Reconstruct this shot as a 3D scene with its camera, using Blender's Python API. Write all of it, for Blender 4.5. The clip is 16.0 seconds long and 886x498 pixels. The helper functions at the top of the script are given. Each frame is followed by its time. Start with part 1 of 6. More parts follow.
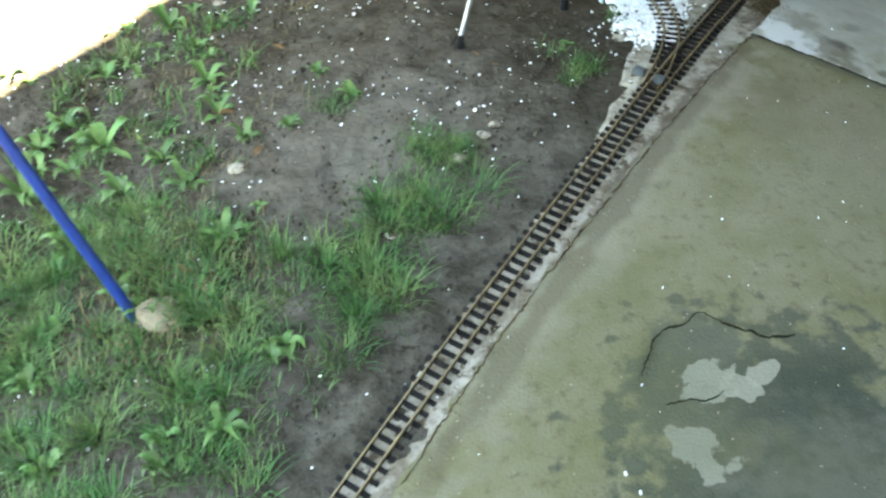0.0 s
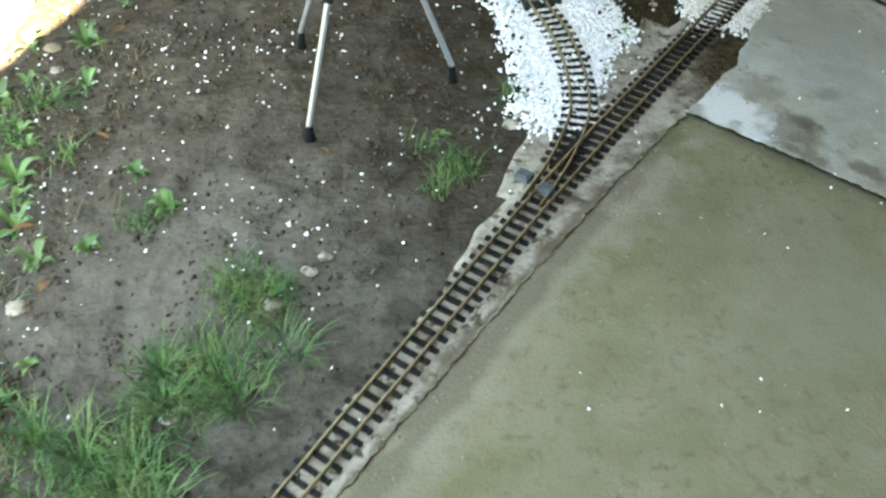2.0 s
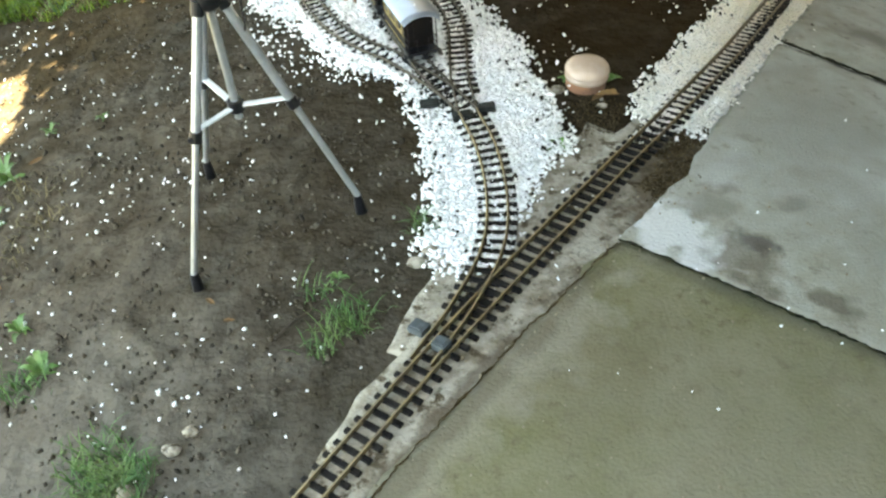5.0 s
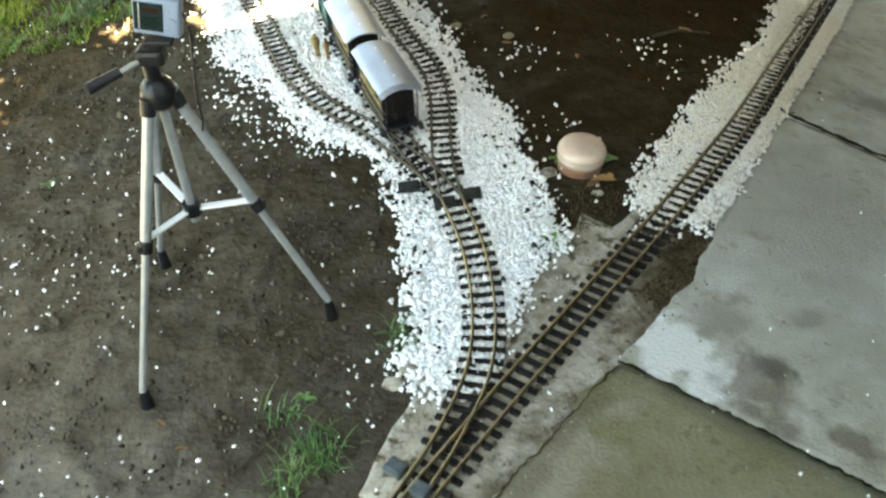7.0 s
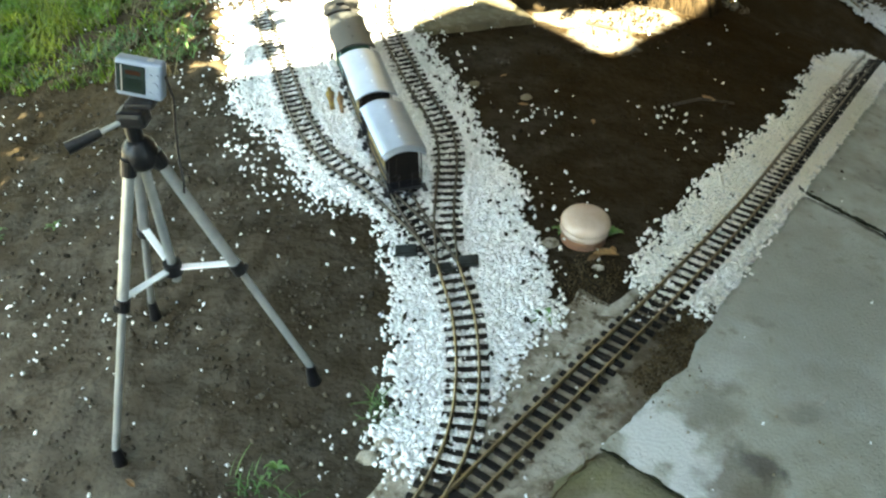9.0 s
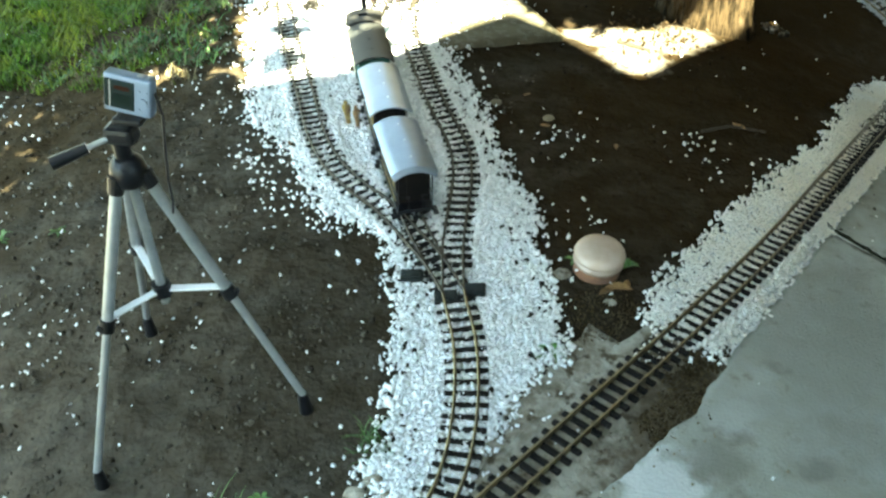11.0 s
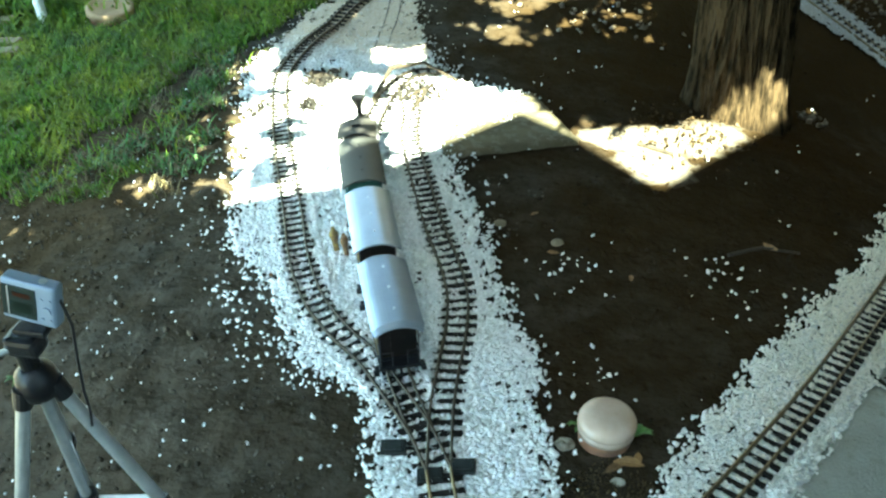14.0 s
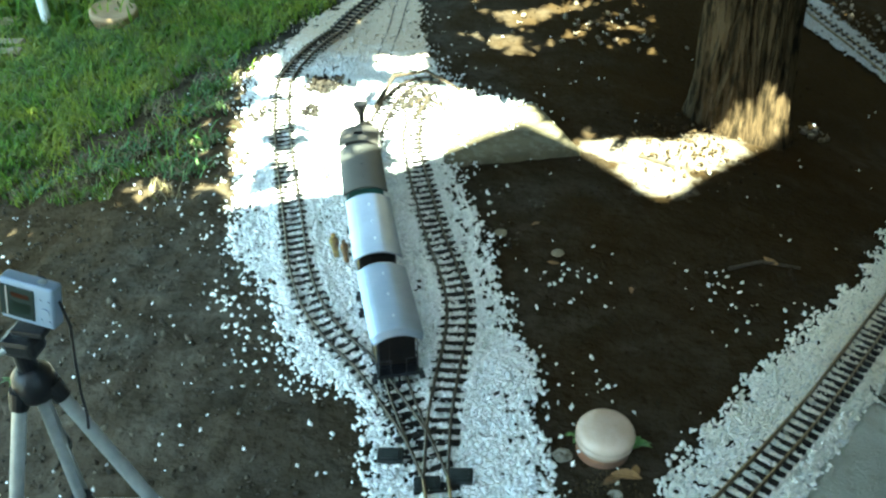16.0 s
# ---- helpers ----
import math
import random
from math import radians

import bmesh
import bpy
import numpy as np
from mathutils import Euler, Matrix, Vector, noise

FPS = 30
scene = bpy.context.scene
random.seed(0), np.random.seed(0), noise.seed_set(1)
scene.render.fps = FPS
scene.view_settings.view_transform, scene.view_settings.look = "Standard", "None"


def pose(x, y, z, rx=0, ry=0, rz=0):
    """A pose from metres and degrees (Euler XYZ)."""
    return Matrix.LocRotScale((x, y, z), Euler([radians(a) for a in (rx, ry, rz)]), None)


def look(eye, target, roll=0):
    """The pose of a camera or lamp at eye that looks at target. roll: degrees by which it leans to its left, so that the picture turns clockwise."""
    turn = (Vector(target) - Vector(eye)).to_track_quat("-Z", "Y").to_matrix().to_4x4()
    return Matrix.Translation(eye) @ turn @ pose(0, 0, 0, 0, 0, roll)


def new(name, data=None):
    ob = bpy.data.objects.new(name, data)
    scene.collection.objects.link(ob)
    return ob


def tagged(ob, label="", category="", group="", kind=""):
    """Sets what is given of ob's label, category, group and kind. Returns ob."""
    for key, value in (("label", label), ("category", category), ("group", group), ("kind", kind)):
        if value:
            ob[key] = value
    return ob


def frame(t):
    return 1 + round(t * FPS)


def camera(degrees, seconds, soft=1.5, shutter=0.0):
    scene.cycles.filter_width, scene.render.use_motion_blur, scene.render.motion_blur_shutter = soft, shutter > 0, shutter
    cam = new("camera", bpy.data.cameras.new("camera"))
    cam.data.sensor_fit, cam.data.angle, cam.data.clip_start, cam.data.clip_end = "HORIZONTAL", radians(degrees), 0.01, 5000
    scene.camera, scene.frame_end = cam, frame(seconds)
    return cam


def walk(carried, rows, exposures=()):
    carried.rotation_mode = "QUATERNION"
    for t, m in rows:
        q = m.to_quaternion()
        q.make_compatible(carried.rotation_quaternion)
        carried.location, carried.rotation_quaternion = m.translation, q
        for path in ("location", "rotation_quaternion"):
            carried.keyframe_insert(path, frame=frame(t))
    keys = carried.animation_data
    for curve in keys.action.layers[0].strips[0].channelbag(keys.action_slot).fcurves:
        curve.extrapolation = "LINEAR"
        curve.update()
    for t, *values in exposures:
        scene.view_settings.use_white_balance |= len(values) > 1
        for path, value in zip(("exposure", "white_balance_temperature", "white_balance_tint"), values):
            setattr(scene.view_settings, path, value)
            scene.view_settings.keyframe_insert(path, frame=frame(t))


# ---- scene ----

cam = camera(43.8, 16.0, soft=2.4, shutter=0.4)
PATH = [
    (0, (-0.056, -0.125, 1.718), (0.006, 1.386, 0.409), 4.1),
    (0.5, (0.05, 0.072, 1.693), (0.14, 1.568, 0.369), 1.4),
    (1, (0.32, 0.306, 1.683), (0.287, 1.81, 0.366), 3.6),
    (1.5, (0.464, 0.48, 1.656), (0.372, 1.955, 0.309), -0.0),
    (2, (0.57, 0.737, 1.666), (0.455, 2.168, 0.274), -0.8),
    (2.5, (0.696, 0.861, 1.639), (0.504, 2.26, 0.222), 0.3),
    (3, (0.803, 0.965, 1.628), (0.526, 2.352, 0.214), -0.4),
    (3.5, (0.851, 1.045, 1.643), (0.599, 2.492, 0.285), -2.8),
    (3.7, (0.878, 1.087, 1.658), (0.627, 2.522, 0.287), -3.5),
    (5.8, (1.034, 1.265, 1.574), (0.688, 2.745, 0.274), -10.0),
    (6, (1.017, 1.318, 1.618), (0.702, 2.769, 0.278), -9.1),
    (6.5, (1.002, 1.418, 1.613), (0.706, 2.877, 0.277), -6.0),
    (7, (0.947, 1.523, 1.628), (0.681, 2.98, 0.284), -6.2),
    (7.5, (1.009, 1.588, 1.647), (0.71, 3.051, 0.317), -6.6),
    (8, (1.055, 1.615, 1.647), (0.708, 3.089, 0.34), -5.4),
    (8.5, (1.058, 1.623, 1.65), (0.706, 3.105, 0.355), -5.0),
    (10.8, (1.096, 1.71, 1.626), (0.684, 3.184, 0.339), -5.0),
    (11, (1.105, 1.74, 1.626), (0.681, 3.212, 0.341), -4.3),
    (11.5, (1.084, 1.844, 1.625), (0.641, 3.332, 0.364), -4.9),
    (12, (1.069, 1.944, 1.638), (0.633, 3.441, 0.386), -6.2),
    (12.5, (1.131, 2.059, 1.612), (0.635, 3.536, 0.358), -4.3),
    (13, (1.163, 2.145, 1.601), (0.632, 3.606, 0.343), -4.0),
    (13.5, (1.149, 2.155, 1.627), (0.63, 3.629, 0.379), -7.6),
    (14, (1.128, 2.143, 1.644), (0.623, 3.633, 0.41), -6.1),
    (14.5, (1.121, 2.141, 1.647), (0.616, 3.642, 0.426), -5.0),
    (15, (1.121, 2.138, 1.647), (0.615, 3.648, 0.437), -4.6),
    (15.5, (1.124, 2.14, 1.64), (0.617, 3.645, 0.423), -5.1),
    (16, (1.122, 2.145, 1.638), (0.618, 3.647, 0.417), -5.0),
]
EXPOSURES = [(0.0, 4.77, 7600, 0), (3.5, 4.95, 8400, 1), (6.5, 4.82, 8700, 0), (7.5, 4.68, 8600, -2), (8.5, 4.64, 8300, -5), (11.0, 4.51, 7350, -13), (16.0, 4.44, 6350, -21)]
walk(cam, [(t, look(eye, target, roll)) for t, eye, target, roll in PATH], EXPOSURES)
# ---- light: sun from behind the walk, over the house roof, and an open sky ----
SUN_EL, SUN_AZ = 52.0, 8.0  # elevation; degrees the sun stands to the right of straight behind
TO_SUN = Vector((math.sin(radians(SUN_AZ)) * math.cos(radians(SUN_EL)), -math.cos(radians(SUN_AZ)) * math.cos(radians(SUN_EL)), math.sin(radians(SUN_EL))))
world = bpy.data.worlds.new("sky")
scene.world = world
world.use_nodes = True
wn = world.node_tree.nodes
sky = wn.new("ShaderNodeTexSky")
sky.sky_type, sky.sun_disc = "NISHITA", False
sky.sun_elevation, sky.sun_rotation = radians(SUN_EL), radians(180 - SUN_AZ)
wn["Background"].inputs["Strength"].default_value = 0.08
world.node_tree.links.new(sky.outputs[0], wn["Background"].inputs["Color"])
sun = new("sun", bpy.data.lights.new("sun", "SUN"))
sun.data.energy, sun.data.angle, sun.data.color = 4.8, radians(0.3), (1.0, 0.93, 0.82)
sun.matrix_world = look(TO_SUN * 20, (0, 0, 0))


# ---- terrain height: the ground falls away gently from the track junction ----
def gz(x, y):
    dx, dy = np.clip(np.asarray(x) - 0.6, -1.7, 1.4), np.clip(np.asarray(y) - 3.0, -2.2, 2.8)
    return -0.106 * dx * dx - 0.062 * dx * dy - 0.048 * dy * dy


def gp(x, y, h=0.0):
    return Vector((x, y, float(gz(x, y)) + h))


# ---- materials ----
def material(name, base, rough=0.7, metal=0.0, bump=0.0, bump_scale=200.0, second=None, scale=6.0, lo=0.4, hi=0.6,
             third=None, scale3=40.0, lo3=0.5, hi3=0.6, island=0.0, objrand=0.0, detail=6.0, spec=0.5, stretch=1.0):
    m = bpy.data.materials.new(name)
    m.use_nodes = True
    nt = m.node_tree
    n, l = nt.nodes, nt.links
    b = n["Principled BSDF"]
    b.inputs["Roughness"].default_value, b.inputs["Metallic"].default_value = rough, metal
    b.inputs["Specular IOR Level"].default_value = spec
    geo = n.new("ShaderNodeNewGeometry")
    col = n.new("ShaderNodeRGB")
    col.outputs[0].default_value = (*base, 1)
    out = col.outputs[0]

    def layer(out, colour, sc, a, c, offset):
        t = n.new("ShaderNodeTexNoise")
        t.inputs["Scale"].default_value, t.inputs["Detail"].default_value = sc, detail
        t.inputs["Roughness"].default_value = 0.62
        mp = n.new("ShaderNodeMapping")
        mp.inputs["Location"].default_value = (offset, offset * 0.7, 0)
        mp.inputs["Scale"].default_value = (1, 1, stretch)
        l.new(geo.outputs["Position"], mp.inputs[0])
        l.new(mp.outputs[0], t.inputs["Vector"])
        r = n.new("ShaderNodeMapRange")
        r.inputs["From Min"].default_value, r.inputs["From Max"].default_value = a, c
        l.new(t.outputs[0], r.inputs[0])
        x = n.new("ShaderNodeMix")
        x.data_type = "RGBA"
        l.new(r.outputs[0], x.inputs[0])
        l.new(out, x.inputs[6])
        x.inputs[7].default_value = (*colour, 1)
        return x.outputs[2]

    if second:
        out = layer(out, second, scale, lo, hi, 3.1)
    if third:
        out = layer(out, third, scale3, lo3, hi3, 7.7)
    for amount, node, socket in ((island, geo, "Random Per Island"), (objrand, None, "Random")):
        if amount:
            src = (node or n.new("ShaderNodeObjectInfo")).outputs[socket]
            r = n.new("ShaderNodeMapRange")
            r.inputs["To Min"].default_value, r.inputs["To Max"].default_value = 1 - amount, 1 + amount * 0.6
            l.new(src, r.inputs[0])
            h = n.new("ShaderNodeHueSaturation")
            l.new(r.outputs[0], h.inputs["Value"])
            l.new(out, h.inputs["Color"])
            out = h.outputs[0]
    l.new(out, b.inputs["Base Color"])
    if bump:
        t = n.new("ShaderNodeTexNoise")
        t.inputs["Scale"].default_value, t.inputs["Detail"].default_value = bump_scale, 8
        mp = n.new("ShaderNodeMapping")
        mp.inputs["Scale"].default_value = (1, 1, stretch)
        l.new(geo.outputs["Position"], mp.inputs[0])
        l.new(mp.outputs[0], t.inputs["Vector"])
        bp = n.new("ShaderNodeBump")
        bp.inputs["Strength"].default_value, bp.inputs["Distance"].default_value = min(bump, 1), 0.004 * max(bump, 1)
        l.new(t.outputs[0], bp.inputs["Height"])
        l.new(bp.outputs[0], b.inputs["Normal"])
    return m


def patch(m, centre, size, colour, soft=0.05, rag=0.12, scale=9.0, turn=0.0, amount=0.8):
    """A stain of its own ragged outline in a material's base colour: an ellipse of half-axes size round centre, in metres."""
    nt = m.node_tree
    n, l = nt.nodes, nt.links
    b = n["Principled BSDF"]
    out = b.inputs["Base Color"].links[0].from_socket
    geo = n.new("ShaderNodeNewGeometry")
    mp = n.new("ShaderNodeMapping")
    mp.vector_type = "TEXTURE"
    mp.inputs["Location"].default_value = (centre[0], centre[1], 0)
    mp.inputs["Rotation"].default_value = (0, 0, radians(turn))
    mp.inputs["Scale"].default_value = (size[0], size[1], 1000)
    l.new(geo.outputs["Position"], mp.inputs[0])
    ln = n.new("ShaderNodeVectorMath")
    ln.operation = "LENGTH"
    l.new(mp.outputs[0], ln.inputs[0])
    t = n.new("ShaderNodeTexNoise")
    t.inputs["Scale"].default_value, t.inputs["Detail"].default_value = scale, 7
    l.new(geo.outputs["Position"], t.inputs["Vector"])
    k = n.new("ShaderNodeMath")
    k.operation = "MULTIPLY_ADD"
    l.new(t.outputs[0], k.inputs[0])
    k.inputs[1].default_value = rag * 8
    l.new(ln.outputs["Value"], k.inputs[2])
    r = n.new("ShaderNodeMapRange")
    edge = 1 + rag * 4
    r.inputs["From Min"].default_value, r.inputs["From Max"].default_value = edge - soft, edge + soft
    r.inputs["To Min"].default_value, r.inputs["To Max"].default_value = amount, 0
    l.new(k.outputs[0], r.inputs[0])
    x = n.new("ShaderNodeMix")
    x.data_type = "RGBA"
    l.new(r.outputs[0], x.inputs[0])
    l.new(out, x.inputs[6])
    x.inputs[7].default_value = (*colour, 1)
    l.new(x.outputs[2], b.inputs["Base Color"])


SOIL = material("soil", (0.039, 0.0345, 0.026), 0.95, bump=2.2, bump_scale=50, second=(0.094, 0.085, 0.068), scale=11, lo=0.4, hi=0.66,
                third=(0.024, 0.0205, 0.015), scale3=30, lo3=0.54, hi3=0.68, spec=0.0)
CREVICE = material("crevice_dirt_shade", (0.012, 0.012, 0.008), 0.95, bump=1.0, bump_scale=200, second=(0.03, 0.032, 0.018), scale=60, spec=0.05)
PALE_CHIP = material("pale_bark_chip", (0.27, 0.215, 0.15), 0.9, bump=0.5, bump_scale=200, second=(0.15, 0.11, 0.07), scale=40, island=0.5, spec=0.1)
MOSSY = material("mossy_concrete", (0.175, 0.156, 0.095), 0.9, bump=1.0, bump_scale=120, second=(0.118, 0.112, 0.048), scale=5.5, lo=0.4, hi=0.68,
                 third=(0.1, 0.088, 0.046), scale3=32, lo3=0.54, hi3=0.7, spec=0.2)
CONCRETE = material("concrete", (0.35, 0.34, 0.285), 0.85, bump=0.9, bump_scale=130, second=(0.235, 0.22, 0.168), scale=8, lo=0.42, hi=0.68,
                    third=(0.17, 0.155, 0.115), scale3=28, lo3=0.57, hi3=0.7, spec=0.3)
MORTAR = material("mortar", (0.33, 0.3, 0.243), 0.9, bump=2.4, bump_scale=55, second=(0.16, 0.133, 0.094), scale=14, lo=0.45, hi=0.62,
                  third=(0.075, 0.057, 0.034), scale3=30, lo3=0.54, hi3=0.63, spec=0.2)
STONE = material("white_marble_chip", (0.905, 0.91, 0.905), 0.7, bump=0.3, bump_scale=300, island=0.16)
BED = material("white_grit", (0.8, 0.79, 0.76), 0.9, bump=2.0, bump_scale=120, second=(0.4, 0.38, 0.345), scale=85, lo=0.5, hi=0.64)
TIE = material("tie_plastic", (0.011, 0.010, 0.0095), 0.6, bump=0.3, bump_scale=400, second=(0.026, 0.022, 0.019), scale=30, lo=0.48, hi=0.68, objrand=0.35, spec=0.12)
BRASS = material("weathered_brass", (0.23, 0.175, 0.09), 0.42, 0.75, second=(0.13, 0.10, 0.065), scale=40, lo=0.4, hi=0.65)
DULL = material("dull_rail", (0.095, 0.078, 0.055), 0.5, 0.5, second=(0.06, 0.05, 0.038), scale=40, lo=0.4, hi=0.65)
BLACK = material("black_plastic", (0.0045, 0.005, 0.0075), 0.3, bump=0.2, bump_scale=300, second=(0.01, 0.0105, 0.0125), scale=30, spec=0.3)
MOTOR = material("point_motor_grey", (0.022, 0.027, 0.026), 0.45, bump=0.2, bump_scale=300, second=(0.013, 0.015, 0.015), scale=30, spec=0.2)
MOTOR_PALE = material("faded_motor_grey", (0.075, 0.088, 0.092), 0.55, bump=0.2, bump_scale=300, second=(0.05, 0.058, 0.06), scale=30, spec=0.2)
LOCO = material("loco_black", (0.01, 0.01, 0.011), 0.4, second=(0.016, 0.015, 0.015), scale=20, spec=0.25)
LOCO_ROOF = material("loco_roof", (0.045, 0.042, 0.038), 0.5, second=(0.034, 0.032, 0.029), scale=18, spec=0.25)
GREY_ROOF = material("grey_roof", (0.055, 0.056, 0.052), 0.5, second=(0.046, 0.046, 0.043), scale=8, spec=0.25)
SILVER = material("silver_roof", (0.37, 0.41, 0.475), 0.3, 0.6, second=(0.33, 0.365, 0.43), scale=12, bump=0.08, bump_scale=60)
GREEN = material("dark_green_body", (0.012, 0.065, 0.045), 0.45, second=(0.01, 0.05, 0.04), scale=15)
BROWN = material("dark_brown_body", (0.006, 0.005, 0.0048), 0.5, second=(0.011, 0.008, 0.007), scale=20, spec=0.15)
CREAM = material("gold_line", (0.35, 0.26, 0.1), 0.5)
TEAL = material("teal_strip", (0.06, 0.2, 0.22), 0.5)
GLASS = material("dark_pane", (0.01, 0.012, 0.013), 0.1)
RED = material("red_lens", (0.6, 0.06, 0.02), 0.3)
ALU = material("brushed_aluminium", (0.4, 0.42, 0.43), 0.32, 0.6, second=(0.33, 0.35, 0.36), scale=30)
ORANGE = material("screen_orange", (0.02, 0.005, 0.002), 0.3, spec=0.08)
SCREENGREEN = material("screen_green", (0.004, 0.011, 0.009), 0.3, spec=0.08)
WHITE_STRUT = material("white_strut", (0.72, 0.73, 0.74), 0.4)
CAMGREY = material("camera_silver", (0.2, 0.25, 0.33), 0.4, 0.3)
SCREEN = material("camera_screen", (0.01, 0.02, 0.02), 0.2, spec=0.12)
CAPMAT = material("clay_pipe_cap", (0.46, 0.35, 0.275), 0.2, second=(0.4, 0.29, 0.215), scale=14, bump=0.3, bump_scale=160)
CLOD = material("dry_clod", (0.085, 0.073, 0.056), 0.95, bump=1.5, bump_scale=150, island=0.6, spec=0.05)
CLOD_DARK = material("dark_crumb", (0.03, 0.026, 0.02), 0.95, bump=1.0, bump_scale=150, island=0.6, spec=0.03)
MUD = material("brown_dirt", (0.05, 0.035, 0.017), 0.95, bump=1.5, bump_scale=150, second=(0.09, 0.068, 0.036), scale=30, island=0.5, spec=0.05)
CLAY = material("terracotta", (0.36, 0.17, 0.09), 0.8, second=(0.2, 0.11, 0.07), scale=18, bump=0.5, bump_scale=90)
LAWNGREEN = material("lawn_green", (0.085, 0.165, 0.011), 0.6, second=(0.2, 0.235, 0.02), scale=6, lo=0.42, hi=0.62, third=(0.045, 0.095, 0.01), scale3=3.2, lo3=0.52, hi3=0.66, island=0.6, spec=0.2)
GRASS = material("grass", (0.046, 0.122, 0.03), 0.6, second=(0.125, 0.18, 0.058), scale=9, lo=0.42, hi=0.64, island=0.55, spec=0.3)
DRY = material("dry_grass", (0.16, 0.13, 0.06), 0.8, second=(0.1, 0.085, 0.04), scale=9, island=0.3)
WEED = material("broad_leaf", (0.07, 0.16, 0.035), 0.55, second=(0.12, 0.2, 0.055), scale=22, lo=0.42, hi=0.64, third=(0.1, 0.1, 0.03), scale3=60, lo3=0.62, hi3=0.72, objrand=0.4, bump=0.5, bump_scale=90)
LEAF = material("tree_leaf", (0.05, 0.1, 0.03), 0.6, island=0.3)
BARK = material("bark", (0.056, 0.038, 0.02), 0.95, bump=3.5, bump_scale=70, second=(0.012, 0.009, 0.005), scale=42, lo=0.44, hi=0.6, third=(0.1, 0.07, 0.04), scale3=26, lo3=0.58, hi3=0.7, stretch=0.2, spec=0.03)
BLUE = material("blue_paint", (0.008, 0.035, 0.2), 0.4, second=(0.006, 0.026, 0.15), scale=20)
TAN = material("tan_stone", (0.24, 0.2, 0.13), 0.9, bump=0.8, bump_scale=60, second=(0.17, 0.14, 0.09), scale=15)
TWIG = material("dry_twig", (0.042, 0.03, 0.016), 0.9, second=(0.022, 0.016, 0.009), scale=30, bump=0.6, bump_scale=120)
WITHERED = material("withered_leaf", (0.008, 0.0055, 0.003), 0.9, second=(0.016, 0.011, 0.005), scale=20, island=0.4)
DEADLEAF = material("dead_leaf", (0.22, 0.12, 0.04), 0.8, second=(0.12, 0.065, 0.022), scale=60, objrand=0.3)
WALL = material("house_plaster", (0.55, 0.53, 0.48), 0.9, bump=0.5, bump_scale=40, second=(0.48, 0.46, 0.42), scale=2)
WALL_DARK = material("dark_sky_block", (0.09, 0.08, 0.065), 0.95, bump=0.6, bump_scale=30, second=(0.06, 0.06, 0.045), scale=3)
FIG_A = material("figure_paint_brown", (0.16, 0.08, 0.04), 0.6, second=(0.28, 0.18, 0.08), scale=60)
FIG_B = material("figure_paint_ochre", (0.3, 0.22, 0.06), 0.6, second=(0.1, 0.05, 0.03), scale=70)
WHITE = material("white_paint", (0.7, 0.72, 0.72), 0.5, second=(0.6, 0.62, 0.62), scale=20)
WOOD = material("old_plank", (0.3, 0.22, 0.14), 0.85, second=(0.2, 0.14, 0.09), scale=20, bump=0.6, bump_scale=80)
FLAG = material("dusty_flagstone", (0.135, 0.115, 0.072), 0.9, bump=0.6, bump_scale=90, second=(0.1, 0.086, 0.055), scale=12, third=(0.16, 0.14, 0.1), scale3=40, spec=0.1)
CAP_TAN = material("tan_lid", (0.4, 0.28, 0.15), 0.7, second=(0.3, 0.2, 0.11), scale=14, bump=0.4, bump_scale=60, spec=0.2)
PALE_PATH = material("pale_sunlit_path", (0.16, 0.143, 0.11), 0.85, bump=0.6, bump_scale=90, second=(0.13, 0.116, 0.09), scale=9)

# dry trodden earth, moist shaded earth under the tree, pale sunlit patch at its foot
patch(SOIL, (-0.14, 2.46), (0.45, 0.36), (0.13, 0.119, 0.098), soft=0.7, rag=0.4, scale=8, amount=0.52)
patch(SOIL, (-0.06, 2.52), (0.26, 0.2), (0.15, 0.138, 0.113), soft=0.5, rag=0.5, scale=16, amount=0.4)
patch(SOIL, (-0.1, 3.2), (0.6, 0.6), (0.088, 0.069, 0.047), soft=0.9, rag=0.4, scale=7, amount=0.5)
# brown moist earth, darkened further by crown shade put into the colour
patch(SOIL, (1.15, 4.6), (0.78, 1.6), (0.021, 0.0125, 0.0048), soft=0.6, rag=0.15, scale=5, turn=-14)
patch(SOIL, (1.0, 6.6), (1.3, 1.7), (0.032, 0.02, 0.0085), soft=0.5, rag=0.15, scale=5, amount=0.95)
# sunlight painted as pale ovals along the V of the sun patch
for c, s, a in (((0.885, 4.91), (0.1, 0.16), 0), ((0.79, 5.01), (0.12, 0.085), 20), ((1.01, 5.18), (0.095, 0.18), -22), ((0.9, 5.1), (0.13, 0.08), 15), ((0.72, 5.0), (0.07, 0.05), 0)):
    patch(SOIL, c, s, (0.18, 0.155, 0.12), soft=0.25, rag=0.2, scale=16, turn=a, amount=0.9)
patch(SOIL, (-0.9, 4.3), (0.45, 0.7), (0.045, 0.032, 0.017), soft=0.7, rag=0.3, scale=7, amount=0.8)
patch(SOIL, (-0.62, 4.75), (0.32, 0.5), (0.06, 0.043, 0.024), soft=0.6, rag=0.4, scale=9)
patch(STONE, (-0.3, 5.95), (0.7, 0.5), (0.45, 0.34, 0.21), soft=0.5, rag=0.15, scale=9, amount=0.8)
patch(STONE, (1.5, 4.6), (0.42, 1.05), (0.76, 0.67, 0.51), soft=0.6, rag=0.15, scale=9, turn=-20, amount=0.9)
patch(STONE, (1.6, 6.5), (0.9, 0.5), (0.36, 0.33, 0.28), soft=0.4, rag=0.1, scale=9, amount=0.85)
